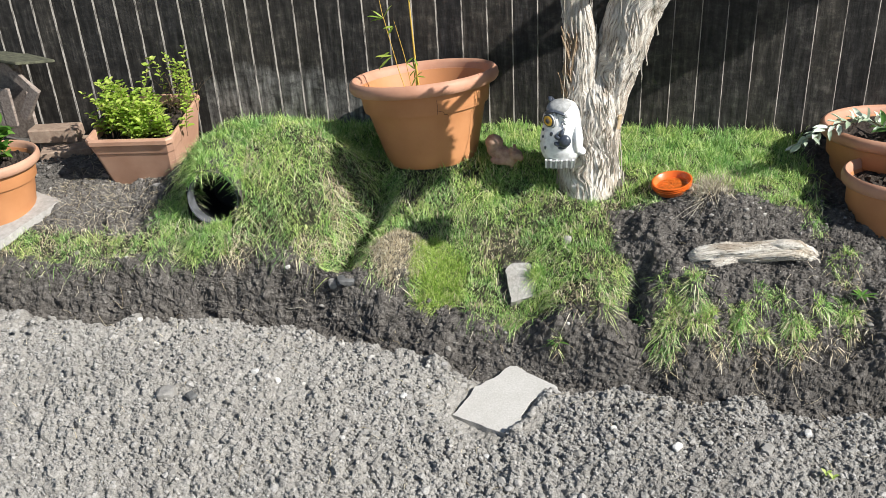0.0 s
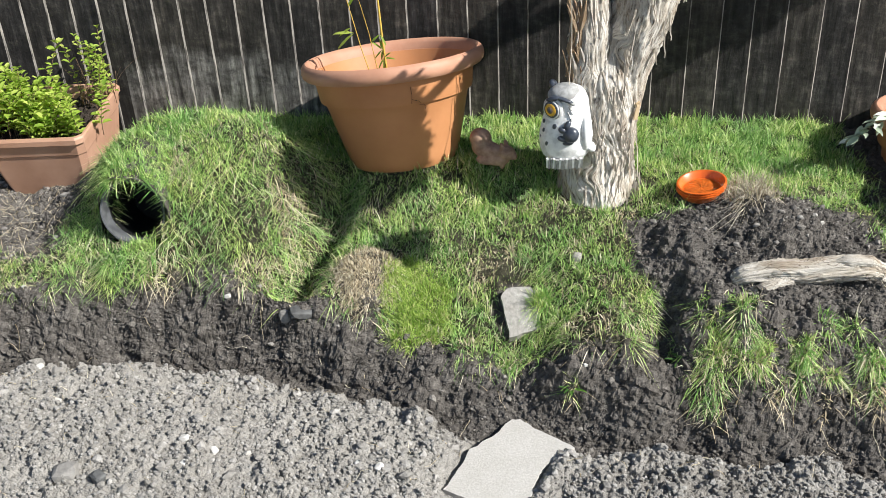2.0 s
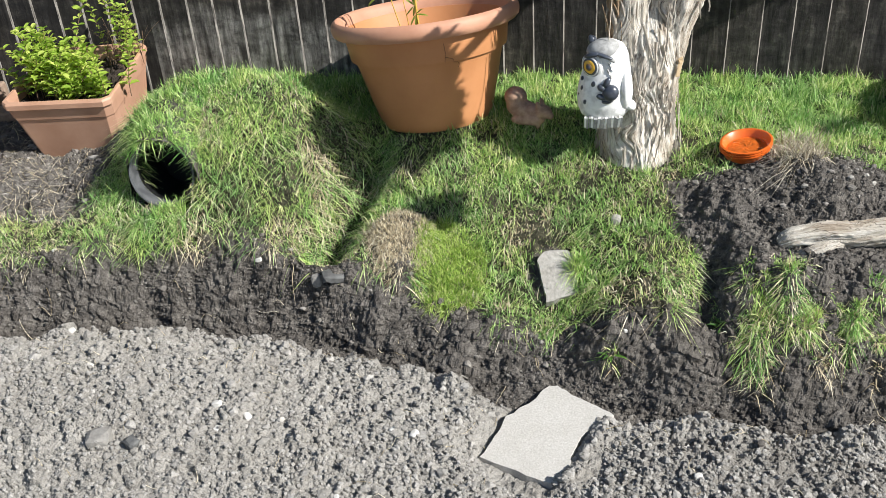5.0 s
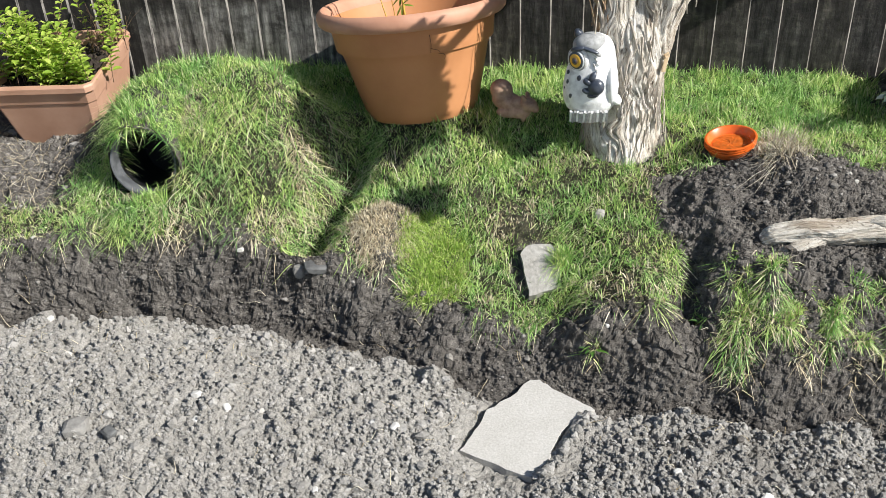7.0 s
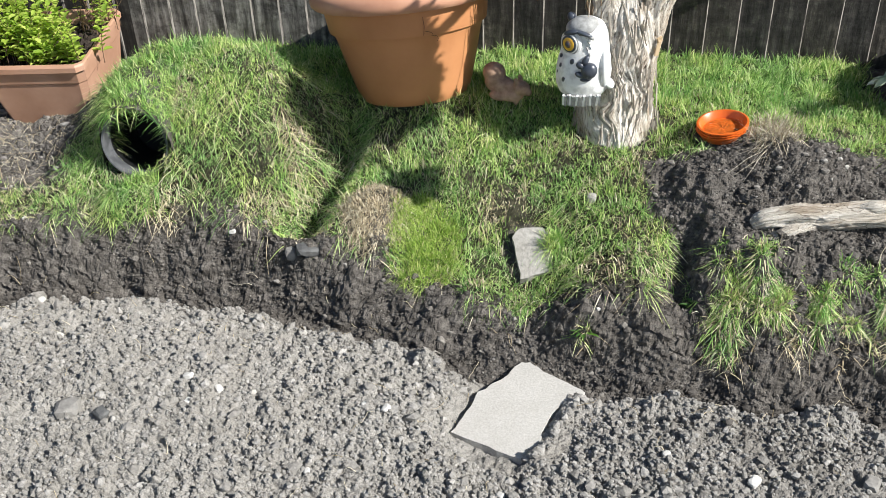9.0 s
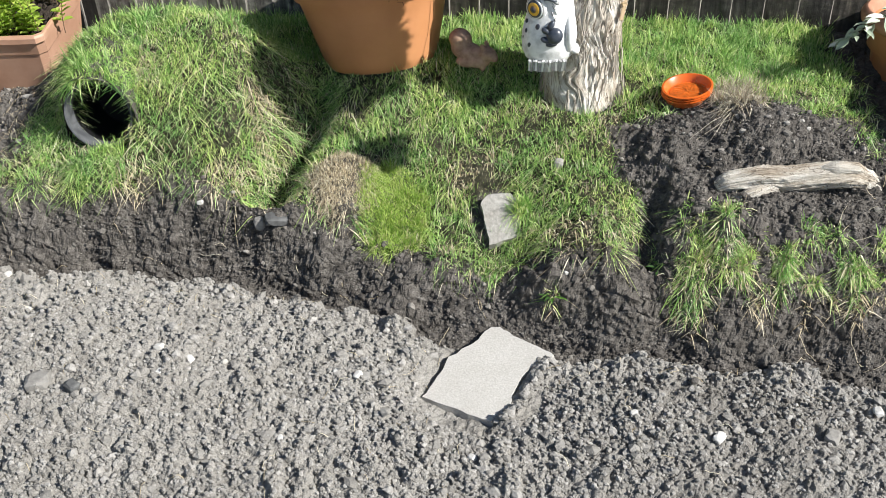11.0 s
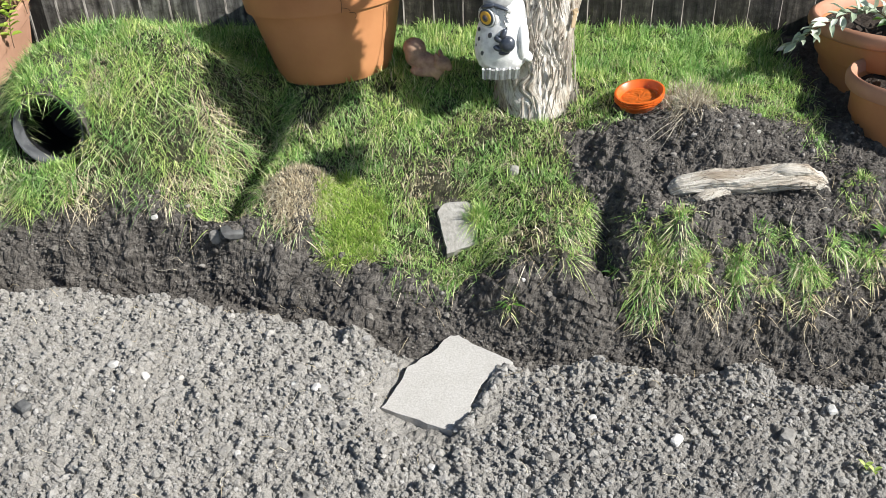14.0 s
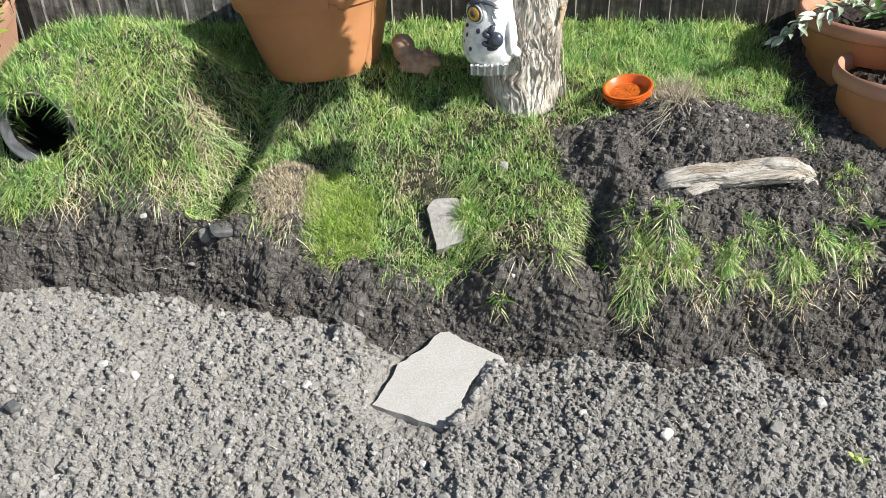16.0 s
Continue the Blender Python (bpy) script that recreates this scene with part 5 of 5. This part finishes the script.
def trailing(name, label, m, pts, leaf, mat, n, category="plant", wide=0.42):
    plant = thing(name, label, category, m)
    pts = np.array(pts, float)
    u = np.linspace(0, 1, 24)
    c = np.stack([np.interp(u, np.linspace(0, 1, len(pts)), pts[:, i]) for i in range(3)], -1)
    stems([c], 0.003, M_TWIG, plant, "stem")
    at, way, up, ln, wd = [], [], [], [], []
    for i in range(n):
        k = 2 + int((i + 0.5) / n * 21)
        d = c[min(k + 1, 23)] - c[k - 1]
        a = i * 2.4
        at.append(c[k])
        way.append(d / np.linalg.norm(d) + 0.9 * np.array([math.cos(a), math.sin(a), 0.4 + 0.5 * math.sin(a * 1.7)]))
        up.append((random.uniform(-0.4, 0.4), random.uniform(-0.6, 0.2), 1))
        ln.append(leaf * random.uniform(0.7, 1.15))
        wd.append(leaf * wide * random.uniform(0.8, 1.1))
    leaves("leaves", at, way, up, ln, wd, mat, parent=plant)
    return plant


trailing("shrub_cutting", "grey-green leafy shoot trailing over the rim of the wide pot", pose(1.565, -0.42, 0.565), [(0.06, 0.05, -0.03), (-0.03, 0, 0.03), (-0.12, -0.05, 0.035), (-0.20, -0.08, 0.0), (-0.26, -0.09, -0.05)], 0.052, M_SILVER_LEAF, 44, wide=0.36)
trailing("shrub_cutting", "green-leaved shoot lying across the compost of the wide pot", pose(1.68, -0.36, 0.52), [(0.05, 0.0, -0.02), (-0.02, -0.02, 0.03), (-0.10, -0.03, 0.03)], 0.07, M_DEEP_LEAF, 9, wide=0.5)
trailing("shrub_cutting", "upright green shoot with broad leaves in the wide pot", pose(1.80, -0.34, 0.50), [(0, 0, 0), (0.01, 0, 0.08), (0.0, -0.02, 0.16)], 0.075, M_DEEP_LEAF, 12, wide=0.5)
bushy("leafy_plant", "dark green narrow-leaved plant in the small pot", pose(-1.63, -0.75, 0.44), [(random.uniform(-0.09, 0.09), random.uniform(-0.08, 0.08), random.uniform(0.6, 1.1)) for _ in range(16)], 0.22, 0.065, M_DEEP_LEAF, M_TWIG, 9)


# ---- the corner by the fence: little house, bricks, concrete ----
def box(bm, c, size, turn=(0, 0, 0), jig=0.0):
    made = bmesh.ops.create_cube(bm, size=1, matrix=Matrix.LocRotScale(c, Euler([radians(a) for a in turn]), size))["verts"]
    for v in made:
        v.co += Vector([random.uniform(-jig, jig) for _ in range(3)])
    return made


def bevelled(bm, w=0.004):
    bmesh.ops.bevel(bm, geom=list(bm.edges), offset=w, segments=1, affect="EDGES")
    return bm


def build_house():
    house = thing("bird_house", "old weathered wooden garden house with a mossy felt roof", "bird house", pose(-1.86, -0.20, 0.33, 0, 0, -8))
    bm = bmesh.new()
    box(bm, (-0.10, 0.05, 0.16), (0.26, 0.018, 0.34))
    part("back_wall", bevelled(bm, 0.002), M_OLDWOOD, house)
    for k in range(4):
        bm = bmesh.new()
        box(bm, (-0.16 + k * 0.062, -0.07, 0.12 + 0.02 * k), (0.058, 0.014, 0.26 - 0.03 * k), (0, random.uniform(-2, 2), 0), 0.002)
        part("plank", bevelled(bm, 0.002), M_OLDWOOD, house)
    for dx, dz, tilt in ((0.10, 0.31, 40), (0.135, 0.20, -52)):
        bm = bmesh.new()
        box(bm, (dx, -0.05, dz), (0.17, 0.02, 0.045), (0, tilt, 0), 0.003)
        part("brace", bevelled(bm, 0.003), M_OLDWOOD, house)
    for k in range(3):
        bm = bmesh.new()
        box(bm, (-0.12 + k * 0.115, -0.01, 0.393 - 0.010 * k), (0.15, 0.22, 0.014), (-12, 6, 0), 0.005)
        part("roof_strip", bevelled(bm, 0.003), M_FELT, house)


build_house()


def build_bricks():
    pile = thing("brick_pile", "small pile of old brown bricks beside the fence", "bricks", pose(-1.66, -0.16, 0.20, 0, 0, 12))
    for k, (px, py, pz, rz) in enumerate(((0, 0, 0.033, 0), (0.03, -0.12, 0.033, 6), (-0.02, -0.01, 0.10, -5), (0.02, -0.11, 0.10, 12), (-0.05, -0.02, 0.166, 3))):
        bm = bmesh.new()
        box(bm, (px, py, pz), (0.215, 0.10, 0.064), (0, 0, rz), 0.004)
        part("brick", bevelled(bm, 0.006), M_BRICK, pile)


build_bricks()
flat_stone("concrete_slab", "pale cracked concrete slab on the bare soil", [(-0.25, -0.22), (0.10, -0.20), (0.16, -0.02), (0.23, 0.16), (0.05, 0.22), (-0.25, 0.2)], 0.03, pose(-1.61, -0.83, 0.222, 12, 0, 0), M_CONCRETE, 8, "slab")


def build_stick():
    v, f, flow = tube([(-0.925, -0.60, 0.30), (-0.90, -0.61, 0.318), (-0.87, -0.62, 0.325)], [0.012, 0.017, 0.013], 24, 20, 0.003, 0.1, 4)
    o = np.array([-0.9, -0.61, 0.31])
    ob = limb_mesh("wood_stub", (v - o, f, flow), M_DRIFT)
    ob.location = o
    tagged(ob, "short sawn stub of wood beside the hump", "wood")


build_stick()


# ---- on the tree ----
def build_tag():
    bm = bmesh.new()
    box(bm, (0, 0, 0), (0.011, 0.005, 0.042), (0, 6, 0), 0.002)
    box(bm, (0.004, 0.0, 0.024), (0.014, 0.006, 0.014), (0, -24, 0), 0.002)
    ob = part("wood_tag", bevelled(bm, 0.001), M_RAWWOOD)
    ob.matrix_world = pose(0.738, -0.535, 0.60, 0, 0, 30)
    tagged(ob, "small raw wooden tag stuck in the bark of the tree", "tag")


build_tag()


def build_peel():
    """Peeling strips of bark on trunk and limbs, each a thin curled ribbon."""
    tree = bpy.data.objects["tree"]
    o = tree.matrix_world.translation
    r = random.Random(3)
    trunk = next(q for q in tree.children if q.name.startswith("trunk"))
    for k in range(150):
        z = r.uniform(0.30, 1.02)
        if z < 0.72:
            c, rad = Vector((0.645, -0.48, z)), float(np.interp(z, (0.30, 0.41, 0.52, 0.62, 0.72), (0.122, 0.106, 0.093, 0.093, 0.105)))
        elif r.random() < 0.4:
            c, rad = Vector((0.602 - 0.2 * max(0, z - 0.91), -0.50, z)), 0.049
        else:
            c, rad = Vector((0.730 + 0.25 * (z - 0.8), -0.463, z)), 0.084
        a = r.uniform(-2.9, 0.2)
        n = Vector((math.cos(a), math.sin(a), 0))
        t = Vector((-n.y, n.x, 0))
        L, w = r.uniform(0.03, 0.09), r.uniform(0.0015, 0.005)
        tw = r.uniform(-0.35, 0.35)
        bm = bmesh.new()
        rows = []
        for i in range(6):
            u = i / 5
            p = c + n * (rad - 0.001 + 0.008 * u * u * r.uniform(0.3, 1)) + Vector((0, 0, -L * (u - 0.5))) + t * (tw * L * u)
            ww = w * (1 - 0.7 * u)
            rows.append([bm.verts.new(p + t * ww - o), bm.verts.new(p + n * 0.003 - o), bm.verts.new(p - t * ww - o)])
        for p, q in zip(rows, rows[1:]):
            bm.faces.new((p[0], p[1], q[1], q[0]))
            bm.faces.new((p[1], p[2], q[2], q[1]))
        bmesh.ops.solidify(bm, geom=list(bm.faces), thickness=0.0015)
        part("bark_strip", bm, M_BARK, trunk)
    # brown torn flap on the slim limb: long thin shreds that curl away from it
    for k in range(46):
        x0, z0, y0 = 0.566 + r.uniform(-0.018, 0.030), 0.79 + r.uniform(-0.09, 0.10), -0.548 + r.uniform(-0.008, 0.014)
        L, w, tw, curl = r.uniform(0.03, 0.10), r.uniform(0.003, 0.010), r.uniform(-0.25, 0.25), r.uniform(0.0, 0.009)
        bm = bmesh.new()
        rows = []
        for i in range(6):
            u = i / 5
            p = Vector((x0 + tw * L * (u - 0.5) - curl * u * u, y0 - 0.4 * curl * u * u, z0 + L * (u - 0.5)))
            ww = w * (1 - 0.75 * abs(2 * u - 0.8))
            rows.append([bm.verts.new(p + Vector((-ww, 0.003, 0)) - o), bm.verts.new(p + Vector((0, -0.002, 0)) - o), bm.verts.new(p + Vector((ww, 0.002, 0)) - o)])
        for p, q in zip(rows, rows[1:]):
            bm.faces.new((p[0], p[1], q[1], q[0]))
            bm.faces.new((p[1], p[2], q[2], q[1]))
        bmesh.ops.solidify(bm, geom=list(bm.faces), thickness=0.001)
        part("bark_flap", bm, M_PEEL if k % 3 else M_BARK, tree, "torn orange-brown inner bark")


M_PEEL = grained("brown_inner_bark", [(0.3, (0.30, 0.20, 0.12)), (0.7, (0.60, 0.46, 0.31))], 40, stretch=(3, 3, 0.5), rough=0.9, bmp=0.6, dist=0.004)
build_peel()


# ---- loose plants and litter ----
def rosette(x, y, label, leaf=0.045, n=8):
    z = float(land(x, y)) + 0.012
    plant = thing("dandelion", label, "plant", pose(x, y, z))
    a = [k * 2.4 for k in range(n)]
    leaves("leaves", [(0, 0, 0)] * n, [(math.cos(q), math.sin(q), 0.45) for q in a], [(0, 0, 1)] * n, [leaf * random.uniform(0.7, 1.1) for _ in a], [leaf * 0.22] * n, M_DEEP_LEAF, parent=plant)


for px, py in ((0.862, -1.06), (0.598, -1.132), (1.47, -1.0)):
    rosette(px, py, "flat green dandelion rosette on the dark soil")


def litter(n, keep, box4, mat, name, label, ln=0.05, r=0.0008):
    """Loose straws and roots lying about, joined."""
    x, y = scatter(n, *box4, keep)
    runs = []
    for px, py in zip(x, y):
        a, L = random.uniform(0, 6.28), ln * random.uniform(0.4, 1.3)
        b = random.uniform(-0.6, 0.6)
        run = []
        for u in np.linspace(0, 1, 6):
            qx, qy = px + math.cos(a + b * u) * L * u, py + math.sin(a + b * u) * L * u
            run.append((qx, qy, 0))
        run = np.array(run)
        run[:, 2] = land(run[:, 0], run[:, 1]) + crumbs(run[:, 0], run[:, 1]) + 0.003 + 0.008 * random.random() * np.sin(np.linspace(0, 3.1, 6))
        runs.append(run)
    ob = stems(runs, r, mat, None, name, label)
    tagged(ob, category="straw", kind="stuff")


litter(240, lambda x, y: x * 0 + 1, (-1.4, 1.7, -1.35, -0.85), M_STRAW, "loose_straw", "dry straws and roots lying on the soil bank")
litter(120, lambda x, y: x * 0 + 1, (-1.4, 1.7, -1.9, -1.25), M_STRAW, "loose_straw", "few dry straws lying on the crumbled soil", 0.04)
litter(900, lambda x, y: x * 0 + 1, (-1.5, -0.85, -0.95, -0.15), M_STRAW, "loose_straw", "dry straws strewn over the bare corner", 0.05)


def fluff():
    x, y = scatter(9000, 0.95, 1.2, -0.76, -0.46, lambda x, y: inside(x, y, 1.05, -0.61, 0.065, 0.085, 0.6))
    blades("dead_fluff", "pale withered weed clump beside the saucers", x, y, 0.048, 0.0022, M_FLUFF, 1.15, np.array([0.1, -0.2]))


fluff()


# ---- crown of the tree, above and beside the view ----
def build_crown():
    tree = bpy.data.objects["tree"]
    o = np.array(tree.matrix_world.translation)
    r = random.Random(8)
    boughs = (
        [(1.02, -0.44, 1.29), (1.01, -0.70, 1.34), (1.02, -0.92, 1.33), (1.18, -1.06, 1.31), (1.38, -1.15, 1.29)],
        [(1.45, -0.42, 1.66), (1.58, -0.38, 1.66), (1.75, -0.32, 1.62), (1.90, -0.30, 1.58), (2.1, -0.28, 1.58)],
    )
    at, way, up, ln, wd = [], [], [], [], []
    for pts, rad in zip(boughs, (0.018, 0.026)):
        v, f, flow = tube(pts, np.linspace(rad, 0.006, len(pts)), 20, 60, 0.003, 0.3, 2)
        limb_mesh("branch", (v - o, f, flow), M_BARK).parent = tree
    # unseen clumps, added where their shadows reach lawn, pot front and fence
    clumps = [((1.366, -1.144, 1.29), (0.065, 0.045, 0.035), 130), ((0.98, -0.92, 1.30), (0.24, 0.085, 0.06), 2200), ((1.86, -0.30, 1.60), (0.26, 0.06, 0.20), 2400), ((2.1, -0.28, 1.72), (0.2, 0.06, 0.2), 700)]
    for c, size, n in clumps:
        for _ in range(n):
            q = np.array([r.gauss(0, 1) for _ in range(3)])
            at.append(np.array(c) + q / np.linalg.norm(q) * r.random() ** 0.45 * np.array(size) - o)
            way.append([r.uniform(-1, 1), r.uniform(-1, 1), r.uniform(-0.6, 0.4)])
            up.append([r.uniform(-0.5, 0.5), r.uniform(-0.5, 0.5), 1])
            ln.append(r.uniform(0.035, 0.06))
            wd.append(r.uniform(0.018, 0.03))
    leaves("crown", at, way, up, ln, wd, M_DEEP_LEAF, parent=tree, label="loose crown of small green leaves, unseen, added to cast shade")


build_crown()


# ---- small strays ----
wild = [(0.985, -0.905, 0.275), (0.965, -0.935, 0.285), (0.945, -0.965, 0.275), (0.930, -0.985, 0.255), (0.925, -1.0, 0.235)]
cord("dry_root", wild, 0.0016, M_CORD, "pale dry root curling out beside the driftwood log", "root")
for k, (px, py) in enumerate(((1.33, -1.54), (1.345, -1.55))):
    z = float(land(px, py)) + 0.02
    sprig = thing("seedling", "tiny yellow-green seedling in the dry soil", "plant", pose(px, py, z))
    leaves("leaves", [(0, 0, 0)] * 3, [(math.cos(q), math.sin(q), 0.7) for q in (0.3, 2.4, 4.5)], [(0, 0, 1)] * 3, [0.018] * 3, [0.01] * 3, M_BRIGHT, parent=sprig)
